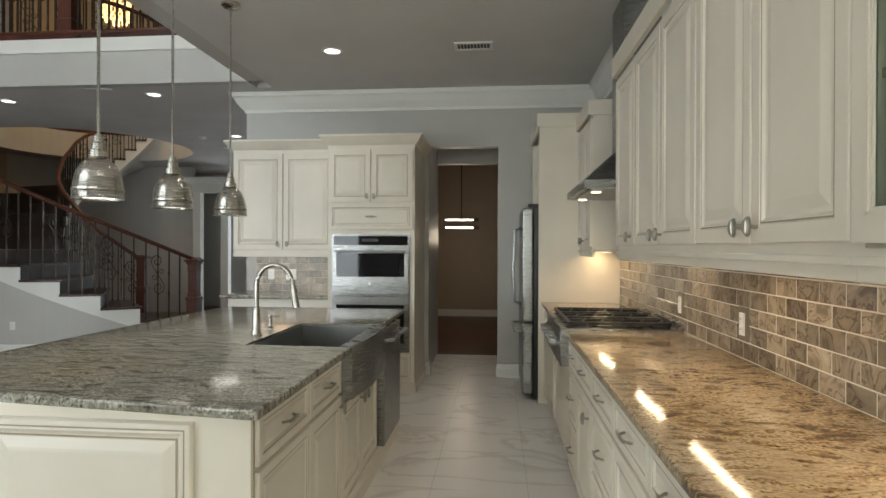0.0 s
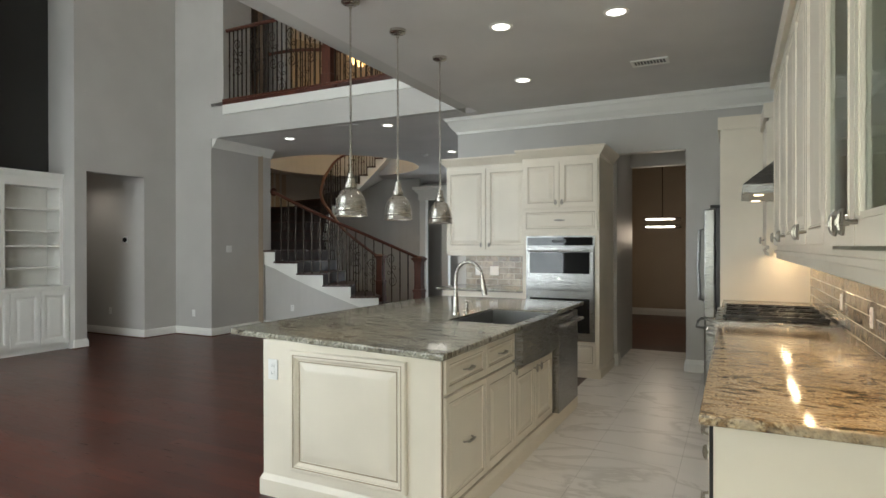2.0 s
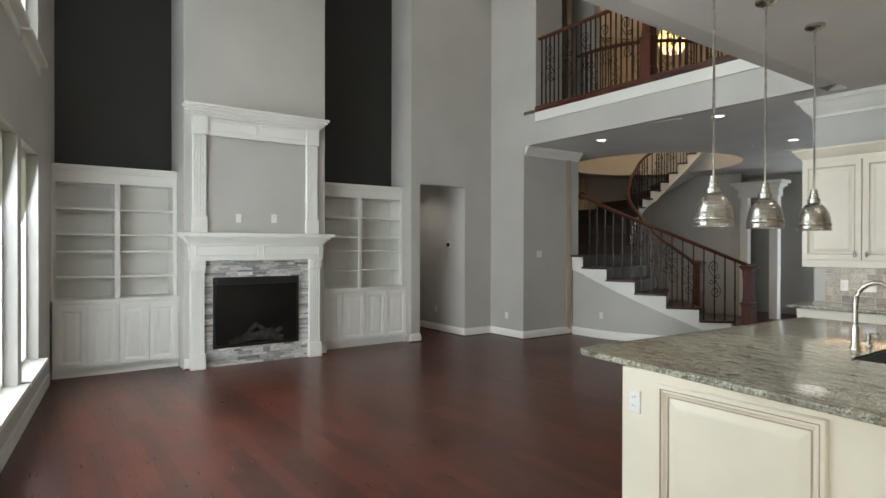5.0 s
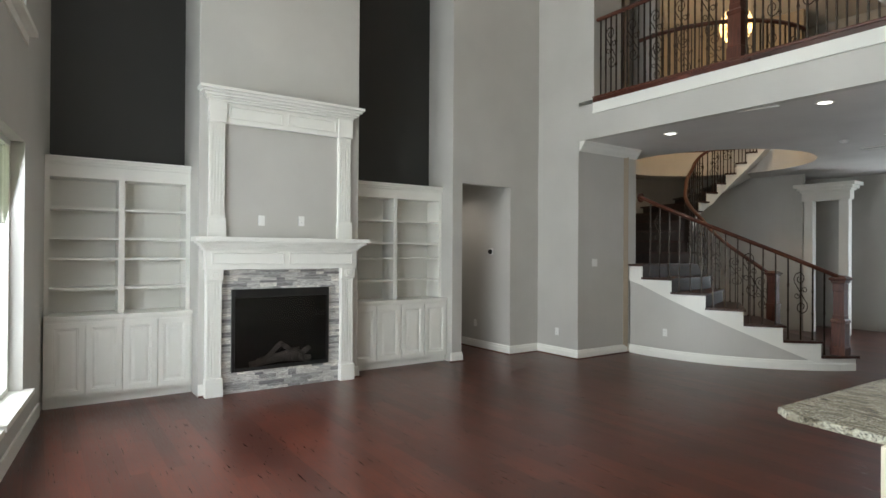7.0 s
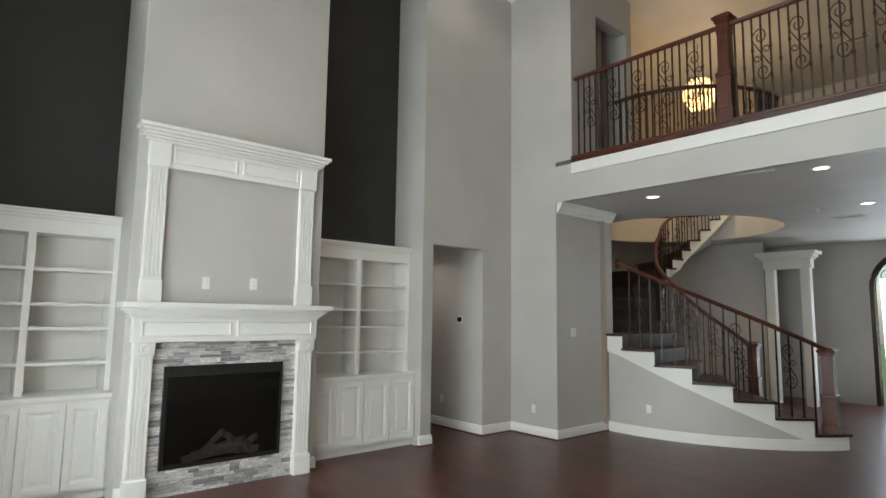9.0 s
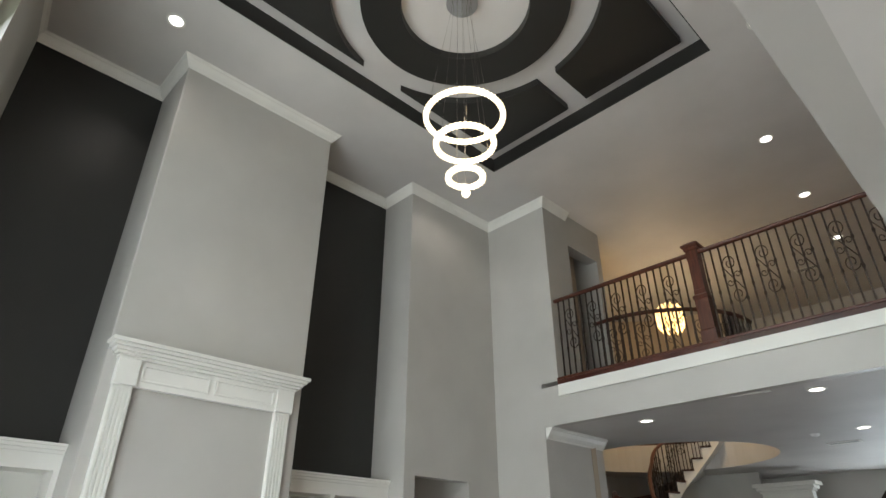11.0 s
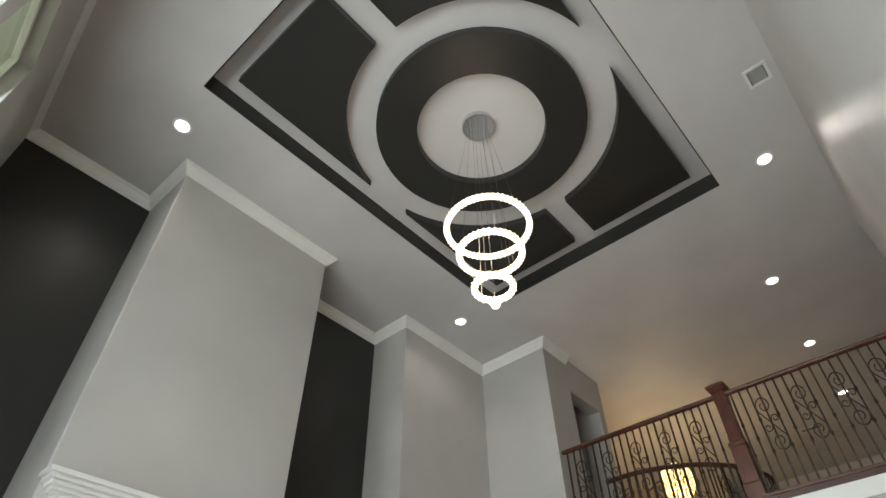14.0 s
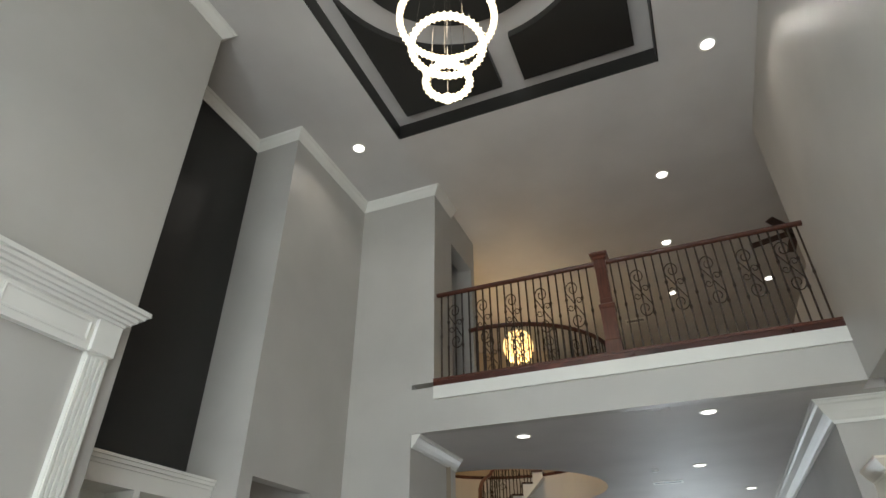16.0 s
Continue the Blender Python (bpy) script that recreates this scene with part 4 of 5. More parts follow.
def curved_loft_rail():
    t = thing("stairwell_railing", "curved cherry handrail with iron balusters round stairwell", "railing")
    c, r = (-5.1, 8.1), 1.5
    A = [radians(-98 + (102) * k / 26) for k in range(27)]
    rail([(c[0] + r * math.cos(a), c[1] + r * math.sin(a), 4.95) for a in A], t)
    for i, a in enumerate(A[1:]):
        baluster(i, (c[0] + r * math.cos(a), c[1] + r * math.sin(a), LOFT), a + math.pi / 2, 1.0, t)


curved_loft_rail()

RISE, STEPS = 0.2075, 19
STEP_ANGLES = [(0, -27.0), (6, -91.5), (13.5, -222.3), (17.5, -254.4), (19, -266.0), (20, -274.0)]


def step_angle(k):
    for (k0, a0), (k1, a1) in zip(STEP_ANGLES, STEP_ANGLES[1:]):
        if k <= k1:
            return radians(a0 + (a1 - a0) * (k - k0) / (k1 - k0))
    return radians(STEP_ANGLES[-1][1])


def polar(r, a, z=None):
    p = (SC[0] + r * math.cos(a), SC[1] + r * math.sin(a))
    return p if z is None else (*p, z)


def sector(bm, r0, r1, a0, a1, z0, z1, n=5):
    pts = [polar(r1, a0 + (a1 - a0) * k / n) for k in range(n + 1)] + [polar(r0, a1 + (a0 - a1) * k / n) for k in range(n + 1)]
    return prism(bm, pts, z0, z1)


INNER = [(0, 1.42), (3, 1.38), (5, 1.12), (7, 0.92), (9, 0.78), (11, 0.78), (12, 0.92), (13.5, 1.24), (15, 1.42), (21, 1.42)]


def inner_radius(k):
    """The stair's inner edge runs nearer to its middle half way up."""
    for (k0, r0), (k1, r1) in zip(INNER, INNER[1:]):
        if k <= k1:
            return r0 + (r1 - r0) * (k - k0) / (k1 - k0)
    return INNER[-1][1]


def staircase():
    t = thing("staircase", "curved staircase with dark wood treads and white stringers", "staircase")
    for k in range(STEPS):
        z, a0, a1 = RISE * (k + 1), step_angle(k), step_angle(k + 1)
        over = 0.035 / RO
        lo = 0.0 if k < 7 else z - 0.5
        part("riser", sector(bmesh.new(), inner_radius(k) + 0.03, RO - 0.012, a0, a0 - 0.012, max(lo, z - RISE), z - 0.03, 1), RISERWOOD, t, "dark wood riser")
        part("tread", sector(bmesh.new(), inner_radius(k + 0.5) - 0.03, RO + 0.03, a0 + over, a1, z - 0.032, z), TREADWOOD, t, "dark cherry tread")
        # white stringers with a smooth lower edge
        for side in (0, 1):
            sb = bmesh.new()
            for q in range(5):
                f0, f1 = k + q / 5, k + (q + 1) / 5
                lo0, lo1 = max(0.0, RISE * f0 - 0.13), max(0.0, RISE * f1 - 0.13)
                c = [polar(r, step_angle(f)) for f in (f0, f1) for r in ((RO - 0.012, RO) if side else (inner_radius(f), inner_radius(f) + 0.012))]
                lows = [sb.verts.new((*p, l)) for p, l in zip(c, (lo0, lo0, lo1, lo1))]
                tops = [sb.verts.new((*p, z - 0.032)) for p in c]
                for f in ((0, 1, 3, 2),):
                    sb.faces.new([lows[x] for x in f])
                    sb.faces.new([tops[x] for x in f])
                for x, y2 in ((0, 1), (1, 3), (3, 2), (2, 0)):
                    sb.faces.new((lows[x], lows[y2], tops[y2], tops[x]))
            part("stringer", sb, TRIM, t, "white stringer")
        if k > 6:
            sb = bmesh.new()
            for q in range(5):
                f0, f1 = k + q / 5, k + (q + 1) / 5
                c = [polar(r, step_angle(f), RISE * f - 0.13 + dz) for dz in (0, 0.03) for f in (f0, f1) for r in (inner_radius(f) + 0.012, RO - 0.012)]
                v = [sb.verts.new(p) for p in c]
                for w in ((0, 1, 3, 2), (4, 6, 7, 5), (0, 4, 5, 1), (2, 3, 7, 6), (0, 2, 6, 4), (1, 5, 7, 3)):
                    sb.faces.new([v[x] for x in w])
            part("soffit", sb, TRIM, t, "white plastered soffit")
    # outer drum wall below the lower flight
    b = bmesh.new()
    n = 24
    a_end = radians(-97)
    for i in range(n):
        a0, a1 = radians(-27) + (a_end - radians(-27)) * i / n, radians(-27) + (a_end - radians(-27)) * (i + 1) / n
        k = i / n * 6.5
        sector(b, RO - 0.06, RO - 0.013, a0, a1, 0, max(0.02, RISE * k - 0.02), 1)
    struct("stair_drum_wall", b, WALL, "greige curved wall under the stairs", "wall")
    bb = mould(bmesh.new(), [polar(RO - 0.012, radians(-97) + radians(70) * i / 24, 0) for i in range(25)][::-1], BASE)
    struct("stair_baseboard", bb, TRIM, "white curved baseboard", "moulding")
    # handrails
    pts = [polar(RO - 0.08, radians(-30.5 - 63 * i / 20), 1.30 + 1.24 * (i / 20) ** 1.04) for i in range(21)]
    rail(pts, t)
    b = lathe(bmesh.new(), [(0.0, 0.0), (0.075, 0.0), (0.078, 0.012), (0.065, 0.022), (0.045, 0.026), (0.0, 0.026)], n=24)
    b.transform(Matrix.Translation(pts[-1]) @ Matrix.Rotation(radians(-94), 4, "Z") @ Matrix.Rotation(radians(90), 4, "X"))
    part("rosette", b, WOOD, t, "round cherry wall rosette", True)
    newel(polar(RO - 0.09, radians(-30.5), RISE), 1.13, t, 0.17)
    i = 0
    for k in range(1, 7):
        for f in (0.15, 0.48, 0.82):
            a = step_angle(k - 1 + f)
            deg = -math.degrees(a)
            u = min(1, max(0, (deg - 30.5) / 63))
            if 33 < deg < 93:
                top = 1.30 + 1.24 * u ** 1.04
                baluster(i, polar(RO - 0.08, a, RISE * k), a + math.pi / 2, max(0.3, top - RISE * k), t)
                i += 1
    inner = [(k0, step_angle(k0)) for k0 in [1.3 + 0.45 * j for j in range(39)]]
    rail([polar(inner_radius(k0) + 0.07, a, RISE * (k0 + 0.5) + 0.92) for k0, a in inner], t)
    newel(polar(RI + 0.07, step_angle(1.2), RISE * 2), 0.95, t, 0.15)
    i = 0
    for k in range(2, STEPS + 1):
        for f in (0.2, 0.5, 0.8):
            a = step_angle(k - 1 + f)
            baluster(i, polar(inner_radius(k - 1 + f) + 0.07, a, RISE * k), a + math.pi / 2, 0.92 + RISE * (f - 0.5), t)
            i += 1


staircase()
plate(polar(RO - 0.012, radians(-83), 0.4), (math.cos(radians(-83)), math.sin(radians(-83))), label="white outlet low on curved stair wall")
n = 40
# Lower tan section: greige wall with the chandelier's warm tint put in its colour.
for name, lo, hi, z0, z1, m, label in (("stairwell_wall", 0, 22, 0, HK, WALL_TAN, "curved stairwell wall with warm lamplight in its tan colour"), ("stairwell_wall_far", 22, 40, 0, HK, WALL, "greige curved stairwell wall"), ("stairwell_wall_upper", 0, 40, HK, HL, WALL_TAN, "tan curved upper stairwell wall")):
    b = bmesh.new()
    for i in range(lo, hi):
        a0, a1 = radians(-97) - radians(173) * i / n, radians(-97) - radians(173) * (i + 1) / n
        sector(b, RO + 0.035, RO + 0.14, a0, a1, z0, z1, 1)
    struct(name, b, m, label, "wall")


def crystal_chandelier():
    t = thing("crystal_chandelier", "round warm crystal chandelier hanging over stairwell", "chandelier")
    x, y, z = SC[0], SC[1], 5.9
    part("wire", tube(bmesh.new(), [(x, y, z + 0.3), (x, y, HL)], 0.006, 6), IRON, t)
    part("crown_plate", lathe(bmesh.new(), [(0.0, 0.26), (0.12, 0.26), (0.14, 0.3), (0.0, 0.31)], (x, y, z), 20), NICKEL, t)
    b = bmesh.new()
    for ring in range(9):
        zz = 0.24 - ring * 0.06
        r = 0.27 * math.sqrt(max(0.03, 1 - (zz / 0.33) ** 2)) if zz > 0 else 0.27 * max(0.1, 1 - (zz / 0.4) ** 2)
        m = max(5, int(r * 80))
        for k in range(m):
            a = 2 * math.pi * (k + 0.5 * (ring % 2)) / m
            box(b, x + r * math.cos(a) - 0.012, y + r * math.sin(a) - 0.012, z + zz - 0.03, x + r * math.cos(a) + 0.012, y + r * math.sin(a) + 0.012, z + zz + 0.02)
    part("crystals", b, WARMCRYSTAL, t, "warm lit hanging crystals")
    bulb("stair_chandelier_light", (x, y, z - 0.5), 70, (1.0, 0.72, 0.4), 0.2)


crystal_chandelier()


def front_door():
    t = tagged(new("door_front"), "arched wrought iron and glass front door", "door", kind="structure")
    x0, x1, zs, y = -3.82, -2.22, 2.4, YF + 0.05
    cx, r = (x0 + x1) / 2, (x1 - x0) / 2
    out = [(x0, 0)] + [(cx - r * math.cos(a), zs + 0.75 * math.sin(a)) for a in [k * math.pi / 20 for k in range(21)]] + [(x1, 0)]
    b = bmesh.new()
    tube(b, [(x, y, z) for x, z in out], 0.07, 6)
    tube(b, [(cx, y, 0), (cx, y, zs + 0.74)], 0.05, 6)
    part("door_frame", b, IRON, t)
    b = bmesh.new()
    for s in (-1, 1):
        for j in range(6):
            for q in (0.2, 0.55):
                c = (cx + s * q, 0.5 + j * 0.42)
                tube(b, [(c[0] + 0.13 * (1 - k / 20) * math.cos(k * 0.5), y, c[1] + 0.17 * (1 - k / 20) * math.sin(k * 0.5)) for k in range(18)], 0.011, 5)
    part("scrollwork", b, IRON, t)
    b = B((x0 + 0.03, y + 0.03, 0.0, x1 - 0.03, y + 0.036, 3.1))
    g = part("pane", b, GLASS, t)
    g.visible_shadow = False
    spx = [(x, z) for x, z in out[1:-1]]
    b = bmesh.new()
    for (xa, za), (xb, zb2) in zip(spx, spx[1:]):
        vs = [b.verts.new((x, yy, z)) for yy in (YF, YF + 0.2) for x, z in ((xa, za), (xb, zb2), (xb, 3.25), (xa, 3.25))]
        b.faces.new(vs[:4])
        b.faces.new(vs[4:])
        b.faces.new((vs[0], vs[1], vs[5], vs[4]))
    struct("door_arch", b, WALL, "greige arch over front door", "wall")
    area_lamp("door_light", (cx, YF + 0.3, 1.4), (cx, 5, 1.0), 1.5, 2.5, 52, (0.82, 0.92, 1.0))


front_door()


def cased_opening():
    t = tagged(new("cased_opening"), "white cased opening with crowned header", "doorway", kind="structure")
    y, x0, x1 = 12.35, -5.28, -4.62
    for x in (x0, x1):
        part("casing", B((x - 0.09, y - 0.08, 0, x + 0.09, y + 0.08, 2.75), bev=0.008), TRIM, t)
    b = B((x0 - 0.12, y - 0.1, 2.75, x1 + 0.12, y + 0.1, 2.95))
    for o, z0, z1 in ((0.03, 2.93, 2.97), (0.07, 2.97, 3.03), (0.12, 3.03, 3.1)):
        box(b, x0 - 0.12 - o, y - 0.1 - o, z0, x1 + 0.12 + o, y + 0.1 + o, z1, 0.004)
    part("header", b, TRIM, t)


cased_opening()


def ceiling_fan():
    t = thing("ceiling_fan", "dark bronze ceiling fan in loft room", "ceiling fan")
    x, y, z = -0.67, 8.2, 6.4
    part("rod", tube(bmesh.new(), [(x, y, z), (x, y, HL)], 0.014, 8), IRON, t)
    part("motor", lathe(bmesh.new(), [(0.03, 0.1), (0.12, 0.06), (0.13, 0.0), (0.1, -0.06), (0.0, -0.1)], (x, y, z), 20), IRON, t, "", True)
    for k in range(5):
        a = k * 2 * math.pi / 5 + 0.3
        b = B((0.12, -0.06, -0.006, 0.62, 0.06, 0.006))
        b.transform(Matrix.Translation((x, y, z)) @ Matrix.Rotation(a, 4, "Z") @ Matrix.Rotation(0.2, 4, "X"))
        part("blade", b, TREADWOOD, t, "dark wood blade")


ceiling_fan()


def ring_pendant(x, y, z):
    t = thing("ring_pendant", "small lit ring pendant lamp on thin rod", "pendant lamp")
    pts = [(x + 0.11 * math.cos(a), y + 0.11 * math.sin(a), z) for a in [k * 2 * math.pi / 36 for k in range(36)]]
    part("ring", tube(bmesh.new(), pts, 0.008, 8, True), RINGGLOW, t, "glowing ring", True)
    part("cap", lathe(bmesh.new(), [(0.014, 0.04), (0.02, 0.045), (0.02, 0.07), (0.008, 0.08)], (x, y, z), 16), NICKEL, t, "", True)
    for k in range(3):
        a = k * 2 * math.pi / 3
        part("arm", tube(bmesh.new(), [(x + 0.1 * math.cos(a), y + 0.1 * math.sin(a), z + 0.003), (x + 0.015 * math.cos(a), y + 0.015 * math.sin(a), z + 0.05)], 0.003, 6), NICKEL, t)
    part("rod", tube(bmesh.new(), [(x, y, z + 0.07), (x, y, HK)], 0.006, 6), NICKEL, t)


ring_pendant(1.09, -0.41, 2.14)

settle(1.0)

# ---- kitchen ----
CT = 0.915


def slab(name, pts, z0, z1, material, label, holes=()):
    bm = prism(bmesh.new(), pts, z0, z1)
    bmesh.ops.bevel(bm, geom=[e for e in bm.edges if abs(e.verts[0].co.z - e.verts[1].co.z) < 1e-6], offset=0.009, segments=3, affect="EDGES", profile=0.6)
    return tagged(part(name, bm, material, None, "", True), label, "worktop")


def tiles(parent_name, label, origin, along, length, z0, z1, out, th=0.009):
    """Running-bond stone tiles 152 x 76 mm with recessed joints."""
    n = 0
    w, h, g = 0.152, 0.0762, 0.0045
    ax, ox = Vector(along), Vector(out)
    b = bmesh.new()
    o = Vector(origin)
    vs = [o + ax * a + ox * d + Vector((0, 0, z)) for a in (0, length) for d in (0.001, 0.0118) for z in (z0, z1)]
    q = [b.verts.new(v) for v in vs]
    for f in ((0, 1, 3, 2), (4, 6, 7, 5), (0, 4, 5, 1), (2, 3, 7, 6), (0, 2, 6, 4), (1, 5, 7, 3)):
        b.faces.new([q[i] for i in f])
    wall = tagged(part(parent_name, b, GROUT), label, "backsplash", kind="structure")
    cache = {}
    R = Matrix(((ax.x, ox.x, 0, 0), (ax.y, ox.y, 0, 0), (0, 0, 1, 0), (0, 0, 0, 1)))
    rnd = random.Random(8)
    z, row = z0, 0
    while z < z1 - 0.01:
        hh = min(h, z1 - z)
        s = -w / 2 if row % 2 else 0.0
        while s < length - 0.002:
            a, c = max(0, s), min(length, s + w)
            key = (round(c - a, 3), round(hh, 3))
            if key[0] > 0.012:
                if key not in cache:
                    bm2 = bmesh.new()
                    nest(bm2, 0, 0, key[0] - g, key[1] - g, [(0, 0), (0, th - 0.002), (0.0025, th)], Matrix.Identity(4))
                    cache[key] = baked(bm2, "tile", SPLASH)
                ob = new("tile", cache[key])
                ob.matrix_world = Matrix.Translation(o + ax * (a + g / 2) + ox * (0.004 + rnd.uniform(0, 0.0015)) + Vector((0, 0, z + g / 2))) @ R
                ob.parent = wall
            s += w
        z += h
        row += 1


def under_light(name, x0, y0, x1, y1, z, watts=3.6, colour=(1.0, 0.74, 0.44)):
    t = thing("under_cabinet_light", "slim lit strip under wall cabinets", "strip light")
    part("housing", B((x0, y0, z, x1, y1, z + 0.012)), PLASTIC, t)
    part("strip", B((x0 + 0.003, y0 + 0.02, z - 0.003, x1 - 0.003, y1 - 0.02, z)), UNDERGLOW, t, "warm glowing strip")
    along = max(x1 - x0, y1 - y0)
    area_lamp(name, ((x0 + x1) / 2, (y0 + y1) / 2, z - 0.006), ((x0 + x1) / 2, (y0 + y1) / 2 + 0.0001, 0), x1 - x0, y1 - y0, watts * along, colour)


# the island and its lamps
IX0, IX1, IY0, IY1 = -0.33, 0.835, 1.165, 3.74


def island():
    t = thing("kitchen_island", "cream raised-panel kitchen island with drawers and doors", "kitchen island")
    S0, S1 = 2.17, 3.02
    for q in ((IX0, IY0, 0.1, IX1 - 0.02, S0, 0.885), (IX0, S0, 0.1, 0.2, S1, 0.885), (0.2, S0, 0.1, IX1 - 0.02, S1, 0.62), (IX0, S1, 0.1, IX1 - 0.02, IY1, 0.885)):
        part("carcass", B(q), CAB, t)
    b = mould(bmesh.new(), [(IX1, IY0, 0), (IX1, IY1, 0), (IX0, IY1, 0), (IX0, IY0, 0)][::-1], [(-0.03, 0), (0.016, 0), (0.016, 0.09), (0.008, 0.105), (0, 0.12), (-0.03, 0.12)], True)
    part("base_moulding", b, CAB, t)
    M = facing((IX1 - 0.02, IY0, 0), (1, 0))
    # x across runs toward -y when facing +x, so measure from IY0 backwards
    def fr(y0, y1, z0, z1, kind, grip=None):
        g = grip
        if isinstance(grip, tuple):
            g = (IY0 - grip[0], grip[1])
        front(M, IY0 - y1, z0, IY0 - y0, z1, t, kind, g)
    a, m, c = IY0, 1.69, S0
    fr(a + 0.01, m, 0.69, 0.87, "drawer", "pull")
    fr(a + 0.01, m, 0.13, 0.68, "drawer", "pull")
    fr(m, c, 0.69, 0.87, "drawer", "pull")
    fr(m, c, 0.13, 0.68, "door", (c - 0.05, 0.63))
    mid = (S0 + S1) / 2
    fr(S0, mid, 0.13, 0.62, "door", (mid - 0.05, 0.57))
    fr(mid, S1, 0.13, 0.62, "door", (mid + 0.05, 0.57))
    # end panel
    E = facing((IX0, IY0, 0), (0, -1))
    w = IX1 - 0.02 - IX0
    s = 1 if (E @ Vector((1, 0, 0))).x > IX0 else -1
    p = nest(bmesh.new(), min(s * 0.21, s * (w - 0.19)), 0.17, max(s * 0.21, s * (w - 0.19)), 0.84, [(0, 0), (0, 0.012), (0.006, 0.022), (0.02, 0.024), (0.03, 0.018), (0.036, 0.02), (0.05, 0.006), (0.065, 0.004), (0.1, 0.012), (0.11, 0.013)], E)
    pn = part("end_panel", p, CAB, t, "cream raised end panel")
    i0, i1 = min(s * 0.21, s * (w - 0.19)), max(s * 0.21, s * (w - 0.19))
    for d, th, y1 in ((0.022, 0.005, 0.0235), (0.055, 0.006, 0.008)):
        part("glaze_line", frame_ring(E, i0 + d, 0.17 + d, i1 - d, 0.84 - d, th, 0.002, y1), GLAZE, pn, "brown glaze line")
    part("corner_seam", B((IX1 - 0.022, IY0 - 0.002, 0.1, IX1 - 0.014, IY0 + 0.01, 0.885)), GLAZE, t)
    slab("island_worktop", [(0.884, 1.05), (0.884, S0), (0.33, S0), (0.33, S1), (0.86, S1), (0.86, 3.95), (-0.63, 3.97), (-0.72, 1.29), (-0.66, 1.235)], 0.882, CT, GREEN_GRANITE, "polished green-grey granite island worktop")
    # apron sink
    k = thing("farmhouse_sink", "stainless steel apron-front farmhouse sink", "sink")
    b = bmesh.new()
    n = 14
    arc = [(0.885 + 0.032 * math.sin(math.pi * i / n), S0 + 0.004 + (S1 - S0 - 0.008) * i / n) for i in range(n + 1)]
    prism(b, [(0.83, S0 + 0.004), *arc, (0.83, S1 - 0.004)], 0.655, CT + 0.004)
    part("apron", b, STEEL, k, "bowed steel apron", True)
    b = B((0.335, S0 + 0.005, 0.66, 0.83, S0 + 0.02, CT - 0.012), (0.335, S1 - 0.02, 0.66, 0.83, S1 - 0.005, CT - 0.012), (0.335, S0 + 0.02, 0.66, 0.35, S1 - 0.02, CT - 0.012), (0.335, S0 + 0.02, 0.64, 0.83, S1 - 0.02, 0.66), (0.35, 2.57, 0.66, 0.83, 2.585, CT - 0.08))
    part("basin", b, SINKSTEEL, k, "double steel basin")
    # tap
    f = thing("kitchen_tap", "brushed nickel gooseneck pull-down tap", "tap")
    fx, fy = 0.25, 2.52
    part("base", lathe(bmesh.new(), [(0.03, CT), (0.03, CT + 0.012), (0.022, CT + 0.03), (0.022, CT + 0.12), (0.018, CT + 0.14)], (fx, fy, 0), 20), NICKEL, f, "", True)
    pts = [(fx, fy, CT + 0.1), (fx, fy, CT + 0.27)] + [(fx + 0.105 - 0.105 * math.cos(a), fy, CT + 0.27 + 0.12 * math.sin(a)) for a in [k2 * math.pi / 12 for k2 in range(1, 12)]] + [(fx + 0.215, fy, CT + 0.25)]
    part("spout", tube(bmesh.new(), pts, 0.0135, 12), NICKEL, f, "", True)
    part("spray_head", tube(bmesh.new(), [(fx + 0.214, fy, CT + 0.26), (fx + 0.222, fy, CT + 0.2), (fx + 0.232, fy, CT + 0.15)], 0.02, 12), NICKEL, f, "", True)
    part("lever", tube(bmesh.new(), [(fx, fy + 0.02, CT + 0.1), (fx - 0.01, fy + 0.055, CT + 0.11), (fx - 0.03, fy + 0.06, CT + 0.2)], 0.007, 8), NICKEL, f, "", True)
    d = thing("soap_dispenser", "small brushed nickel soap pump", "soap dispenser")
    part("pump", lathe(bmesh.new(), [(0.02, CT), (0.02, CT + 0.01), (0.011, CT + 0.02), (0.011, CT + 0.07), (0.016, CT + 0.075), (0.016, CT + 0.085)], (fx, 2.72, 0), 14), NICKEL, d, "", True)
    part("nozzle", tube(bmesh.new(), [(fx, 2.72, CT + 0.08), (fx + 0.05, 2.72, CT + 0.078)], 0.006, 8), NICKEL, d, "", True)
    # dishwasher
    w2 = thing("dishwasher", "stainless steel dishwasher with bar handle", "dishwasher")
    part("door", B((0.8, 3.06, 0.12, 0.875, 3.66, 0.87), bev=0.006), STEEL, w2)
    part("toe_panel", B((0.78, 3.06, 0.0, 0.8, 3.66, 0.12)), BLACK, w2)
    part("handle", tube(bmesh.new(), [(0.875, 3.09, 0.8), (0.925, 3.1, 0.805), (0.93, 3.36, 0.81), (0.925, 3.62, 0.805), (0.875, 3.63, 0.8)], 0.014, 10), STEEL, w2, "", True)
    plate((IX0 + 0.075, IY0 - 0.001, 0.72), (0, -1), label="white outlet on the island end")


island()


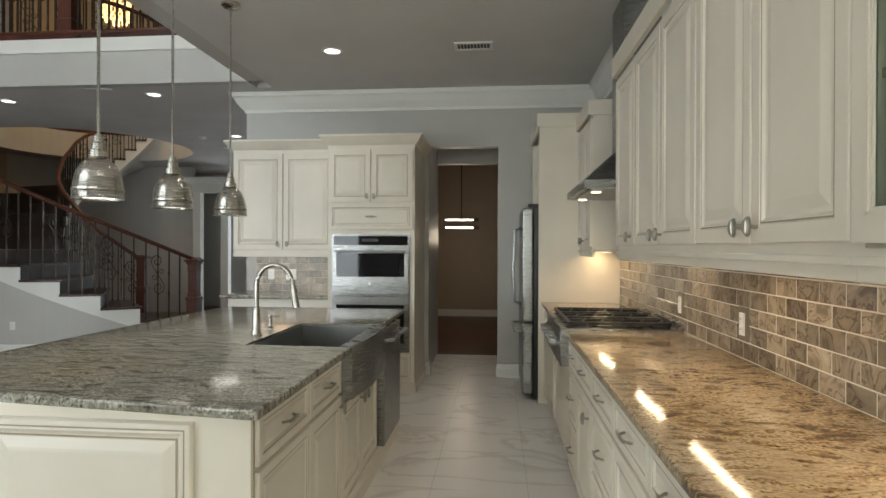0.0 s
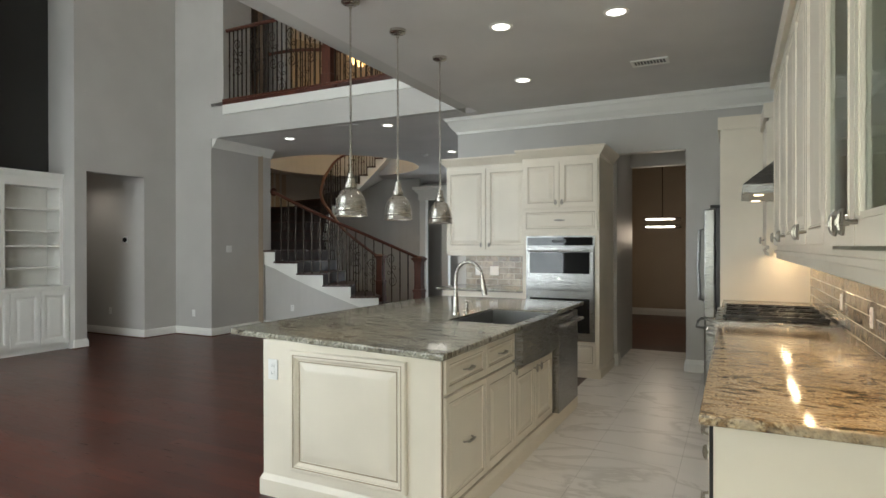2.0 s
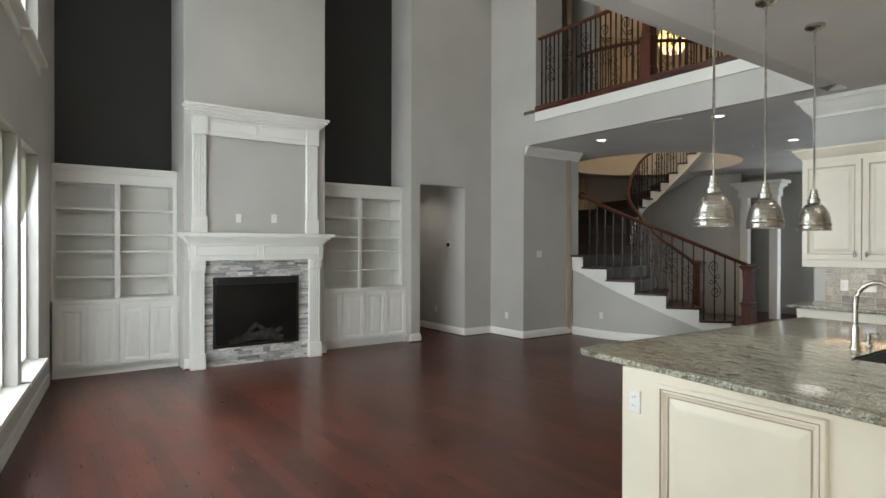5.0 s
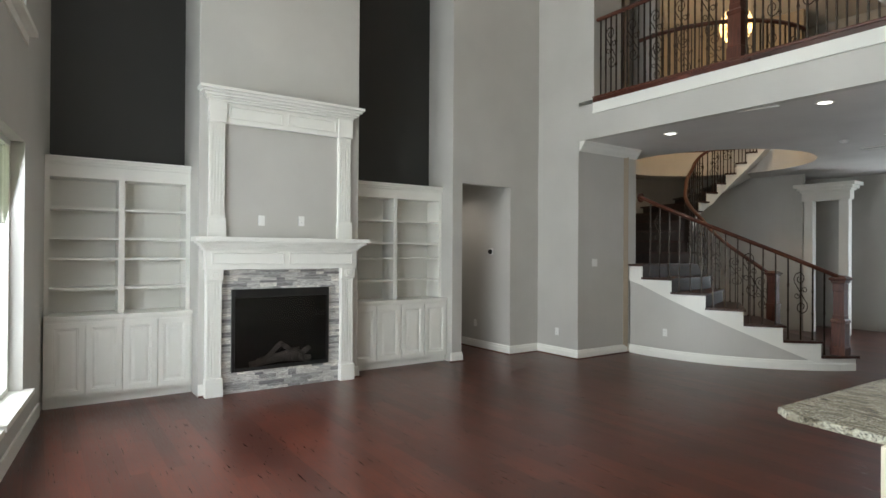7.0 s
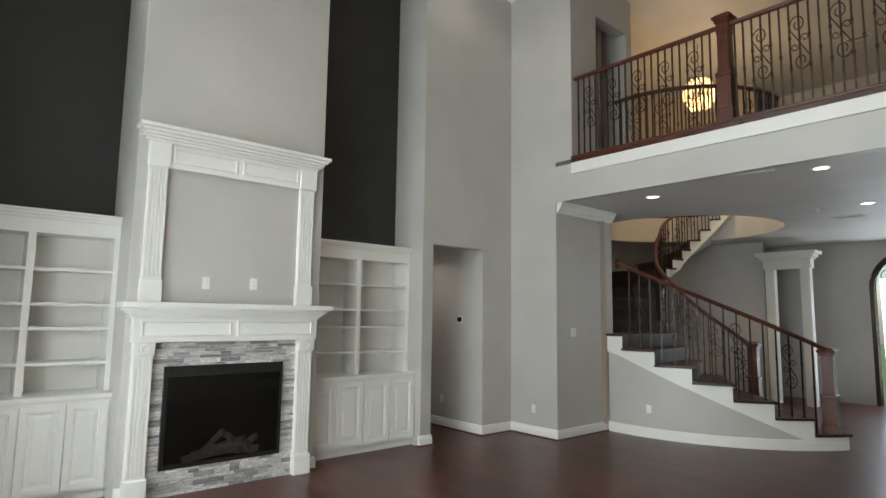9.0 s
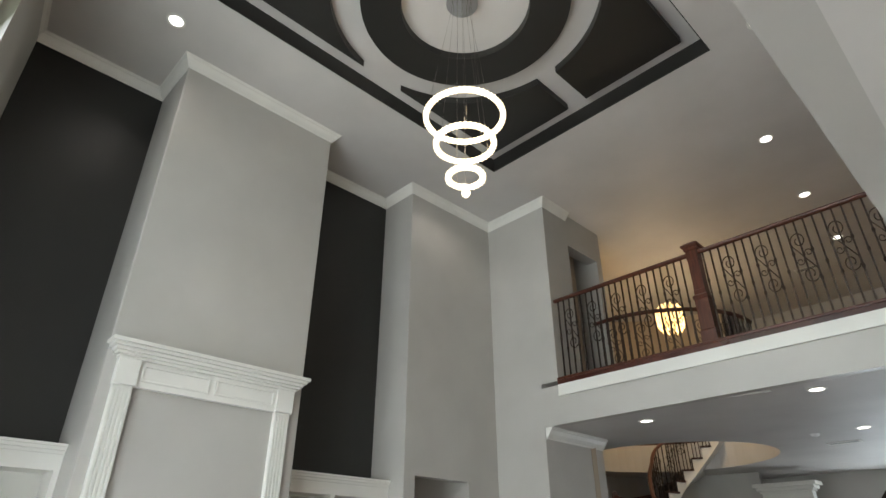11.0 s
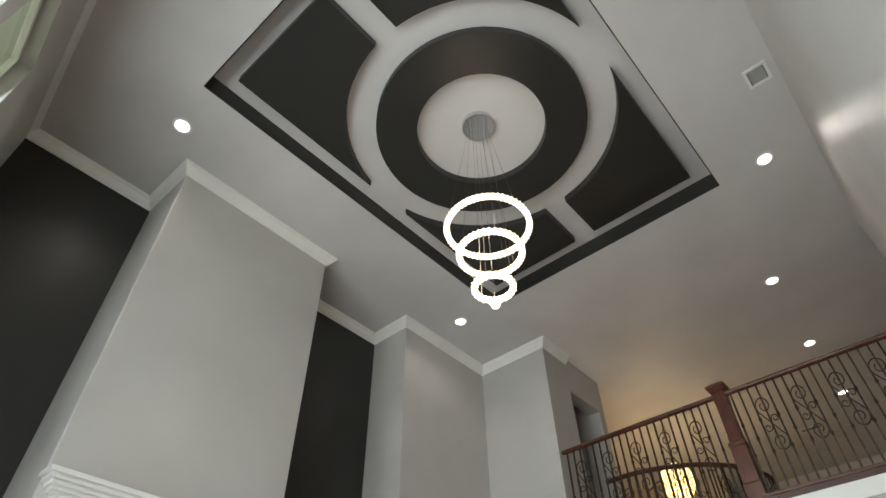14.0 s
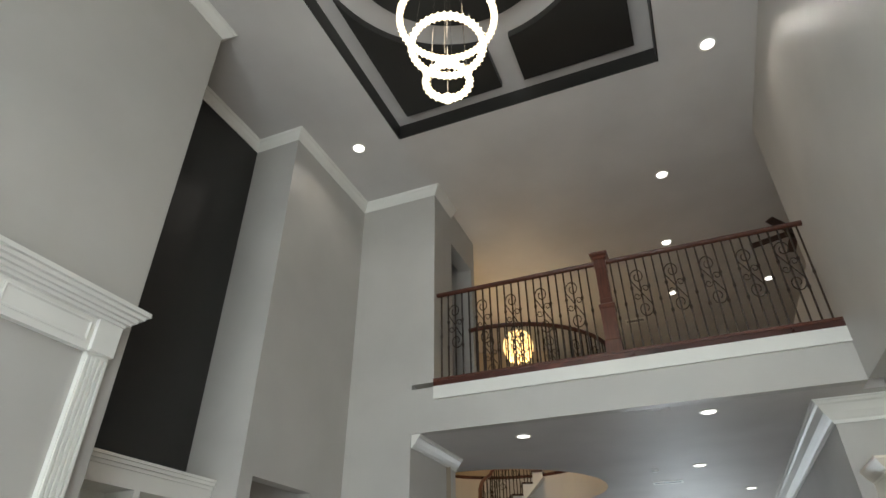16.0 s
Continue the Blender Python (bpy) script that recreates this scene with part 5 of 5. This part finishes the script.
def pendant(x, y):
    t = thing("pendant_lamp", "brushed nickel bell pendant lamp, lit, on long rod", "pendant lamp", "pendants over the island")
    part("canopy", lathe(bmesh.new(), [(0.066, HKK), (0.066, HKK - 0.02), (0.05, HKK - 0.032), (0.012, HKK - 0.04), (0.012, HKK - 0.06)], (x, y, 0), 24), NICKEL, t, "", True)
    part("rod", tube(bmesh.new(), [(x, y, HKK - 0.05), (x, y, 1.92)], 0.0075, 8), NICKEL, t, "", True)
    z = 1.626
    prof = [(0.022, 0.3), (0.022, 0.27), (0.03, 0.265), (0.03, 0.235), (0.042, 0.23), (0.042, 0.2), (0.036, 0.195), (0.05, 0.19), (0.075, 0.165), (0.095, 0.125), (0.105, 0.08), (0.107, 0.055), (0.112, 0.052), (0.112, 0.038), (0.109, 0.034), (0.112, 0.006), (0.117, 0.0), (0.111, 0.002), (0.104, 0.04), (0.1, 0.08), (0.085, 0.13), (0.05, 0.17), (0.0, 0.18)]
    part("shade", lathe(bmesh.new(), prof, (x, y, z), 32), NICKEL, t, "brushed nickel bell shade", True)
    part("diffuser", lathe(bmesh.new(), [(0.0, 0.012), (0.102, 0.012), (0.102, 0.02), (0.0, 0.02)], (x, y, z), 24), LAMPGLOW, t, "glowing white diffuser")
    spot("pendant_spot", (x, y, z + 0.005), 5, (1.0, 0.92, 0.82), 130, 0.09)


for py in (1.963, 2.593, 3.327):
    pendant(-0.29, py)

settle(KS, -0.1, 0.18)

# the east wall
CROWN_BIG = [(o * 1.3, u * 1.35) for o, u in CROWN]
struct("wall_kitchen_east", B((XE, -3.6, 0, XE + 0.2, YK + 0.15, HKK)), WALL, "greige painted kitchen wall", "wall")
trim("crown_kitchen_east", [at_z([(XE, -1.5), (XE, YK)], HKK - 0.001)], CROWN_BIG, "white crown moulding over east cabinets")
UX, LX = 2.3, 2.0
RW = (-1, 0)



def wall_cabinet(y0, y1, doors, glass=False, label="cream raised-panel wall cabinet with pewter knobs", crown=True):
    """An upper cabinet on the east wall; doors are (y0, y1, knob y)."""
    t = thing("wall_cabinet", label, "cabinet", "east wall cabinets")
    z0, z1 = 1.385, 2.45
    if glass:
        part("body", B((XE - 0.02, y0, z0, XE, y1, z1), (UX, y0, z0, XE - 0.02, y0 + 0.018, z1), (UX, y1 - 0.018, z0, XE - 0.02, y1, z1), (UX, y0 + 0.018, z0, XE - 0.02, y1 - 0.018, z0 + 0.02), (UX, y0 + 0.018, z1 - 0.02, XE - 0.02, y1 - 0.018, z1)), CAB, t)
        for z in (1.75, 2.12):
            part("shelf", B((UX + 0.03, y0 + 0.018, z, XE - 0.02, y1 - 0.018, z + 0.018)), CAB, t)
    else:
        part("body", B((UX, y0, z0, XE, y1, z1)), CAB, t)
    M = facing((UX, 0, 0), RW)
    s = 1 if (M @ Vector((0, 1, 0))).x < UX else -1
    ys = (M @ Vector((1, 0, 0))).y
    for a, c, kn in doors:
        x0, x1 = sorted((a * ys, c * ys))
        if glass:
            b = bmesh.new()
            for q in ((x0 + 0.004, z0 + 0.03, x0 + 0.07, z1 - 0.02), (x1 - 0.07, z0 + 0.03, x1 - 0.004, z1 - 0.02), (x0 + 0.07, z0 + 0.03, x1 - 0.07, z0 + 0.1), (x0 + 0.07, z1 - 0.09, x1 - 0.07, z1 - 0.02)):
                fbox(b, M, q[0], 0, q[1], q[2], 0.02, q[3])
            d = part("door", b, CAB, t, "cream framed glass door")
            b = bmesh.new()
            for q in ((x0 + 0.055, z0 + 0.085, x0 + 0.062, z1 - 0.075), (x1 - 0.062, z0 + 0.085, x1 - 0.055, z1 - 0.075), (x0 + 0.055, z0 + 0.085, x1 - 0.055, z0 + 0.092), (x0 + 0.055, z1 - 0.082, x1 - 0.055, z1 - 0.075)):
                fbox(b, M, q[0], 0.02, q[1], q[2], 0.0235, q[3])
            part("bead", b, CAB, d)
            part("pane", fbox(bmesh.new(), M, x0 + 0.07, 0.008, z0 + 0.1, x1 - 0.07, 0.012, z1 - 0.09), CABGLASS, d)
            knob(M, kn * ys, z0 + 0.08, d)
        else:
            front(M, x0, z0 + 0.03, x1, z1 - 0.02, t, "door", (kn * ys, z0 + 0.08))
    b = B((UX - 0.004, y0, z0 - 0.05, UX + 0.02, y1, z0), (UX - 0.016, y0, z0 - 0.016, UX + 0.02, y1, z0 + 0.004), bev=0.003)
    part("light_rail", b, CAB, t, "moulded light rail")
    return t


wall_cabinet(2.4, 2.885, [(2.4, 2.885, 2.46)])
wall_cabinet(1.44, 2.4, [(1.92, 2.4, 1.97), (1.44, 1.92, 1.87)])
wall_cabinet(0.5, 1.44, [(0.97, 1.44, 1.02), (0.5, 0.97, 0.92)])
wall_cabinet(-0.47, 0.5, [(0.015, 0.5, 0.065), (-0.47, 0.015, -0.035)], True, "cream wall cabinet with clear glass doors")
wall_cabinet(3.87, 4.53, [(3.87, 4.2, 4.15), (4.2, 4.53, 4.25)], False, "small cream wall cabinet beside range hood")


def cornice(name, path, z, label):
    prof = [(-0.02, 0), (0.004, 0), (0.006, 0.02), (0.02, 0.03), (0.045, 0.06), (0.065, 0.09), (0.075, 0.1), (0.075, 0.118), (-0.02, 0.118)]
    tagged(part(name, mould(bmesh.new(), [(x, y, z) for x, y in path], prof), CAB), label, "moulding", kind="structure")


cornice("cabinet_cornice", [(XE, 2.885), (UX - 0.02, 2.885), (UX - 0.02, -0.47), (XE, -0.47)], 2.45, "cream crown on wall cabinets")
cornice("cabinet_cornice", [(XE, 4.53), (UX - 0.02, 4.53), (UX - 0.02, 3.87), (XE, 3.87)][0:4], 2.45, "cream crown on wall cabinets")
pan = thing("fridge_surround", "tall cream panel enclosing the refrigerator", "cabinet")
part("side_panel", B((1.93, 4.532, 0, XE - 0.01, 4.56, 2.5)), CAB, pan)
part("side_panel", B((1.93, 5.52, 0, XE - 0.01, 5.55, 2.5)), CAB, pan)
part("bridge_cabinet", B((2.05, 4.56, 1.9, XE - 0.01, 5.52, 2.5)), CAB, pan)
cornice("cabinet_cornice", [(1.93, 5.55), (1.93, 4.532), (XE - 0.01, 4.532)], 2.5, "cream crown on fridge surround")

def base_run():
    M = facing((LX, 0, 0), RW)
    ys = (M @ Vector((1, 0, 0))).y
    units = [(2.38, 2.715, "stack"), (1.88, 2.38, "drawer_door"), (1.4, 1.88, "stack"), (0.9, 1.4, "drawer_door"), (0.44, 0.9, "stack")]
    for a, c, kind in units:
        t = thing("base_cabinet", "cream base cabinet with pewter pulls", "cabinet", "east base cabinets")
        part("body", B((LX, a, 0.1, XE, c, 0.88), (LX + 0.06, a, 0, XE, c, 0.1)), CAB, t)
        x0, x1 = sorted((a * ys, c * ys))
        if kind == "stack":
            for z0, z1 in ((0.71, 0.87), (0.42, 0.7), (0.12, 0.41)):
                front(M, x0, z0, x1, z1, t, "drawer", "pull")
        else:
            front(M, x0, 0.71, x1, 0.87, t, "drawer", "pull")
            front(M, x0, 0.12, x1, 0.7, t, "door", ((a + 0.06) * ys, 0.62))
    e = thing("end_panel", "plain cream cabinet end panel", "cabinet panel")
    part("panel", B((LX - 0.015, 0.415, 0.0, XE, 0.44, 0.88)), CAB, e)
    part("seam", B((LX - 0.017, 0.413, 0.0, LX - 0.006, 0.42, 0.88)), BLACK, e)
    slab("east_worktop", [(1.955, 0.39), (XE - 0.001, 0.39), (XE - 0.001, 2.715), (1.955, 2.715)], 0.882, CT, GOLD_GRANITE, "polished gold and brown granite worktop")
    slab("east_worktop", [(1.955, 3.635), (XE - 0.001, 3.635), (XE - 0.001, 4.53), (1.955, 4.53)], 0.882, CT, GOLD_GRANITE, "polished gold granite worktop beyond the range")
    t = thing("base_cabinet", "cream base cabinet beyond the range", "cabinet", "east base cabinets")
    part("body", B((LX, 3.635, 0.1, XE, 4.53, 0.88), (LX + 0.06, 3.635, 0, XE, 4.53, 0.1)), CAB, t)
    x0, x1 = sorted((3.635 * ys, 4.53 * ys))
    front(M, x0, 0.12, x1, 0.87, t, "door", (3.72 * ys, 0.8))


base_run()


def cooktop():
    t = thing("gas_range", "stainless gas rangetop with black grates and steel knobs", "range")
    y0, y1 = 2.72, 3.63
    part("body", B((1.93, y0, 0.7, XE - 0.02, y1, 0.93), bev=0.008), STEEL, t)
    part("back_guard", B((XE - 0.05, y0, 0.93, XE - 0.015, y1, 0.965)), STEEL, t)
    part("cabinet_front", B((LX, y0, 0.1, XE - 0.02, y1, 0.698)), CAB, t)
    for g in range(3):
        b = bmesh.new()
        a, c = y0 + 0.02 + g * 0.29, y0 + 0.3 + g * 0.29
        for q in (1.99, 2.57):
            box(b, q - 0.008, a, 0.945, q + 0.008, c, 0.965)
        for q in (a + 0.008, c - 0.008):
            box(b, 1.99, q - 0.008, 0.945, 2.57, q + 0.008, 0.965)
        for k in range(5):
            q = 1.99 + 0.58 * (k + 0.5) / 5
            tube(b, [(q, a, 0.955), (q + 0.05, (a + c) / 2, 0.968), (q - 0.02, c, 0.955)], 0.007, 4)
        box(b, 1.99, (a + c) / 2 - 0.007, 0.945, 2.57, (a + c) / 2 + 0.007, 0.968)
        for qx in (1.995, 2.56):
            for qy in (a + 0.005, c - 0.02):
                box(b, qx, qy, 0.93, qx + 0.012, qy + 0.012, 0.946)
        part("grate", b, BLACK, t, "black cast iron grate")
        for qx in (2.13, 2.43):
            part("burner", lathe(bmesh.new(), [(0.05, 0.93), (0.05, 0.94), (0.03, 0.948), (0.0, 0.948)], (qx, (a + c) / 2, 0), 16), BLACK, t)
    for k in range(6):
        b = lathe(bmesh.new(), [(0.03, 0), (0.03, 0.012), (0.024, 0.016), (0.022, 0.05), (0.018, 0.055), (0, 0.055)], n=16)
        b.transform(Matrix.Translation((1.93, y0 + 0.1 + k * 0.142, 0.83)) @ Matrix.Rotation(radians(-90), 4, "Y"))
        part("control_knob", b, STEEL, t, "steel control knob", True)


cooktop()


def hood():
    t = thing("range_hood", "stainless steel chimney range hood", "range hood")
    y0, y1 = 2.9, 3.82
    b = bmesh.new()
    lo = [(2.1, y0), (XE, y0), (XE, y1), (2.1, y1)]
    hi = [(2.4, 3.2), (XE, 3.2), (XE, 3.61), (2.4, 3.61)]
    prism(b, lo, 1.78, 1.83)
    v = [b.verts.new((x, y, 1.83)) for x, y in lo] + [b.verts.new((x, y, 2.1)) for x, y in hi]
    for i in range(4):
        b.faces.new((v[i], v[(i + 1) % 4], v[4 + (i + 1) % 4], v[4 + i]))
    part("canopy", b, STEEL, t)
    part("chimney", B((2.4, 3.2, 2.1, XE, 3.61, HKK)), STEEL, t)
    part("filter", B((2.14, y0 + 0.04, 1.772, XE - 0.05, y1 - 0.04, 1.7798)), SINKSTEEL, t)
    for yy in (3.1, 3.7):
        part("lamp", lathe(bmesh.new(), [(0, 1.766), (0.03, 1.766), (0.03, 1.772), (0, 1.772)], (2.2, yy, 0), 16), UNDERGLOW, t, "small lit hood lamp")
        spot("hood_spot", (2.2, yy, 1.762), 3.5, (1.0, 0.78, 0.5), 110, 0.02)


hood()


def fridge():
    t = thing("refrigerator", "stainless steel french-door refrigerator with bar handles", "refrigerator")
    y0, y1 = 4.6, 5.5
    part("body", B((1.89, y0, 0.02, XE - 0.03, y1, 1.78), bev=0.006), BLACK, t, "dark grey side")
    m = (y0 + y1) / 2
    for a, c in ((y0, m - 0.003), (m + 0.003, y1)):
        part("door", B((1.79, a, 0.72, 1.885, c, 1.77), bev=0.014), STEEL, t)
    part("freezer_drawer", B((1.79, y0, 0.06, 1.885, y1, 0.71), bev=0.014), STEEL, t)
    for yy in (m - 0.05, m + 0.05):
        part("handle", tube(bmesh.new(), [(1.79, yy, 0.85), (1.73, yy, 0.87), (1.715, yy, 1.2), (1.73, yy, 1.58), (1.79, yy, 1.6)], 0.014, 8), STEEL, t, "", True)
    part("handle", tube(bmesh.new(), [(1.79, y0 + 0.08, 0.62), (1.72, y0 + 0.1, 0.63), (1.71, m, 0.64), (1.72, y1 - 0.1, 0.63), (1.79, y1 - 0.08, 0.62)], 0.014, 8), STEEL, t, "", True)
    for yy in (y0 + 0.05, y1 - 0.05):
        part("hinge_cap", B((1.84, yy - 0.03, 1.78, 1.95, yy + 0.03, 1.81), bev=0.006), BLACK, t)


fridge()

for a, c in ((2.2, 2.75), (1.15, 1.75), (0.2, 0.8)):
    under_light("under_cabinet_lamp", 2.345, a, 2.363, c, 1.372)
under_light("under_cabinet_lamp", 2.42, 3.92, 2.46, 4.5, 1.372)

FRAME = paint("taupe_stone_frame", (0.2, 0.17, 0.135), 0.25)
for y in (0.906, 1.91, 2.79):
    o = plate((XE - 0.02, y, 1.07), RW, 0.05, 0.1, "white outlet in taupe stone frame on backsplash")
    M = facing((XE - 0.008, y, 1.07), RW)
    part("surround", nest(bmesh.new(), -0.05, -0.075, 0.05, 0.075, [(0, 0), (0, 0.008), (0.004, 0.011)], M), FRAME, o, "taupe stone frame")
tiles("backsplash_east", "brown stone subway tile backsplash", (XE, 0.40, 0), (0, 1, 0), 4.12, CT, 1.39, (-1, 0, 0))
settle(KS, -0.06, 0.34)

# the north wall, the passage and the dining room
PX0, PX1, PH = 0.832, 1.59, 2.515
struct("wall_kitchen_north", B((-1.25, YK, 0, PX0, YK + 0.15, HKK), (PX1, YK, 0, XE, YK + 0.15, HKK), (PX0, YK, PH, PX1, YK + 0.15, HKK)), WALL, "greige kitchen end wall with plain opening", "wall")
struct("passage_walls", B((PX0 - 0.2, YK + 0.15, 0, PX0 - 0.03, 7.2, 2.9), (PX1 + 0.03, YK + 0.15, 0, PX1 + 0.2, 7.2, 2.9), (PX0 - 0.03, 7.05, 2.5, PX1 + 0.03, 7.2, 2.9)), WALL, "greige passage walls beyond kitchen", "wall")
struct("passage_ceiling", B((PX0 - 0.2, YK + 0.15, 2.9, PX1 + 0.2, 7.2, 3.0)), CEIL, "low passage ceiling", "ceiling")
struct("dining_walls", B((-1.2, 11.4, 0, 6.0, 11.6, HKK), (5.8, 7.2, 0, 6.0, 11.4, HKK), (PX1 + 0.2, 7.05, 0, 5.8, 7.2, HKK), (-1.22, 7.05, 0, PX0 - 0.2, 7.2, HKK)), WALL_TAN, "tan dining room walls", "wall")
struct("wall_hall_east", B((-1.25, YK + 0.15, 0, -1.22, 13.6, HKK)), WALL, "greige hall wall behind kitchen", "wall")
trim("crown_kitchen_north", [at_z([(XE, YK), (-1.25, YK), (-1.25, 12.5)], HKK - 0.001)], CROWN_BIG, "white crown moulding under kitchen ceiling")
trim("baseboard_north", [at_z([(XE, YK), (PX1, YK), (PX1, YK + 0.15)], 0), at_z([(PX0, YK + 0.15), (PX0, YK), (0.8, YK)], 0), at_z([(5.8, 11.4), (-1.2, 11.4)], 0)], BASE, "white moulded baseboard")
# Added fixture with no known original; it brightens the passage.
can_light((1.28, 6.5, 2.9), 5)
# north wall: oven tower, cabinets
NW = (0, -1)
TYF = 5.05


def oven_tower():
    t = thing("oven_cabinet", "tall cream cabinet housing two built-in ovens", "cabinet")
    x0, x1 = -0.066, 0.79
    part("body", B((x0, TYF, 0.1, x1, YK, 2.38)), CAB, t)
    b = mould(bmesh.new(), [(x0, TYF, 0), (x1, TYF, 0), (x1, YK, 0)][::-1], [(-0.02, 0), (0.018, 0), (0.018, 0.08), (0.006, 0.1), (-0.02, 0.1)])
    part("base_moulding", b, CAB, t)
    M = facing((0, TYF, 0), NW)
    s = (M @ Vector((1, 0, 0))).x
    def fr(a, c, z0, z1, kind, grip=None):
        q0, q1 = sorted((a * s, c * s))
        front(M, q0, z0, q1, z1, t, kind, (grip[0] * s, grip[1]) if isinstance(grip, tuple) else grip)
    m = (x0 + x1) / 2
    fr(x0 + 0.01, m, 1.84, 2.36, "door", (m - 0.035, 1.9))
    fr(m, x1 - 0.01, 1.84, 2.36, "door", (m + 0.035, 1.9))
    fr(x0 + 0.01, x1 - 0.01, 1.575, 1.83, "drawer", "pull")
    fr(x0 + 0.03, x1 - 0.03, 0.12, 0.38, "drawer", "pull")
    cornice("cabinet_cornice", [(x0, YK), (x0, TYF), (x1, TYF), (x1, YK)][::-1], 2.38, "cream crown on oven cabinet")
    o = thing("double_oven", "stainless built-in microwave and wall oven", "oven")
    a, c = -0.02, 0.745
    yf = TYF - 0.03
    part("fascia", B((a, yf + 0.012, 0.39, c, TYF + 0.0, 1.53)), STEEL, o)
    part("control_panel", B((a + 0.02, yf, 1.425, c - 0.02, yf + 0.014, 1.515)), BLACKGLASS, o, "black control panel")
    part("display", B((a + 0.3, yf - 0.002, 1.46, a + 0.46, yf + 0.001, 1.49)), BLACK, o)
    for z0, z1, w0, w1 in ((1.02, 1.41, 1.12, 1.3), (0.4, 0.99, 0.48, 0.8)):
        d = part("oven_door", B((a + 0.008, yf - 0.012, z0, c - 0.008, yf + 0.012, z1), bev=0.005), STEEL, o)
        part("oven_window", B((a + 0.05, yf - 0.0155, w0, c - 0.05, yf - 0.0125, w1 + 0.05)), BLACKGLASS, d, "black glass oven window")
        zh = z1 - 0.045
        part("handle", tube(bmesh.new(), [(a + 0.04, yf - 0.012, zh), (a + 0.045, yf - 0.05, zh), ((a + c) / 2, yf - 0.055, zh), (c - 0.045, yf - 0.05, zh), (c - 0.04, yf - 0.012, zh)], 0.011, 10), STEEL, d, "round steel bar handle", True)
    part("badge", B(((a + c) / 2 - 0.015, yf - 0.0145, 1.045, (a + c) / 2 + 0.015, yf - 0.0125, 1.075)), NICKEL, o)


oven_tower()


def north_cabinets():
    t = thing("wall_cabinet", "cream two-door wall cabinet beside the ovens", "cabinet")
    x0, x1, yf = -1.13, -0.07, 5.27
    part("body", B((x0, yf, 1.345, x1, YK, 2.38)), CAB, t)
    M = facing((0, yf, 0), NW)
    s = (M @ Vector((1, 0, 0))).x
    m = (x0 + x1) / 2
    for a, c, kn in ((x0, m, m - 0.05), (m, x1, m + 0.05)):
        q0, q1 = sorted((a * s, c * s))
        front(M, q0, 1.375, q1, 2.36, t, "door", (kn * s, 1.437))
    part("light_rail", B((x0, yf - 0.01, 1.305, x1, yf + 0.012, 1.355), bev=0.003), CAB, t)
    cornice("cabinet_cornice", [(x0, YK), (x0, yf), (x1, yf)][::-1], 2.38, "cream crown on wall cabinet")
    b = thing("base_cabinet", "cream base cabinet under north worktop", "cabinet")
    part("body", B((-1.15, 5.2, 0.1, -0.07, YK, 0.88), (-1.15, 5.26, 0, -0.07, YK, 0.1)), CAB, b)
    slab("north_worktop", [(-1.22, 5.14), (-0.068, 5.14), (-0.068, YK - 0.001), (-1.22, YK - 0.001)], 0.882, CT, GREEN_GRANITE, "green granite worktop beside the ovens")


north_cabinets()

under_light("under_cabinet_lamp", -1.05, 5.5, -0.15, 5.54, 1.33, 1.6, (1.0, 0.88, 0.7))
plate((-0.95, YK - 0.016, 1.1), NW, 0.075, 0.12, "white outlet in north backsplash")
plate((-0.72, YK - 0.016, 1.1), NW, 0.12, 0.12, "white double switch in north backsplash", "switch")
tiles("backsplash_north", "brown stone subway tile backsplash beside ovens", (-1.13, YK, 0), (1, 0, 0), 1.06, CT, 1.345, (0, -1, 0))

# dining room beyond the passage


def linear_lamp():
    t = thing("linear_pendant", "linear dining pendant with warm lit bars", "pendant lamp")
    x, y, z = 0.98, 9.3, 1.72
    for i, (dz, w) in enumerate(((0.0, 0.3), (0.13, 0.3))):
        part("bar", B((x - w, y - 0.03, z + dz, x + w, y + 0.03, z + dz + 0.05), bev=0.006), IRON, t)
        part("diffuser", B((x - w + 0.03, y - 0.034, z + dz + 0.012, x + w - 0.1, y - 0.03, z + dz + 0.04)), LAMPGLOW, t, "glowing bar")
    part("rod", tube(bmesh.new(), [(x, y, z + 0.18), (x, y, HKK)], 0.008, 6), IRON, t)


linear_lamp()
bulb("dining_light", (0.98, 9.1, 1.6), 15, (1.0, 0.82, 0.62), 0.15)
settle(KS, -0.09, 0.05)

# the whole place from plan units to metres
BUILT.clear()
settle(S)
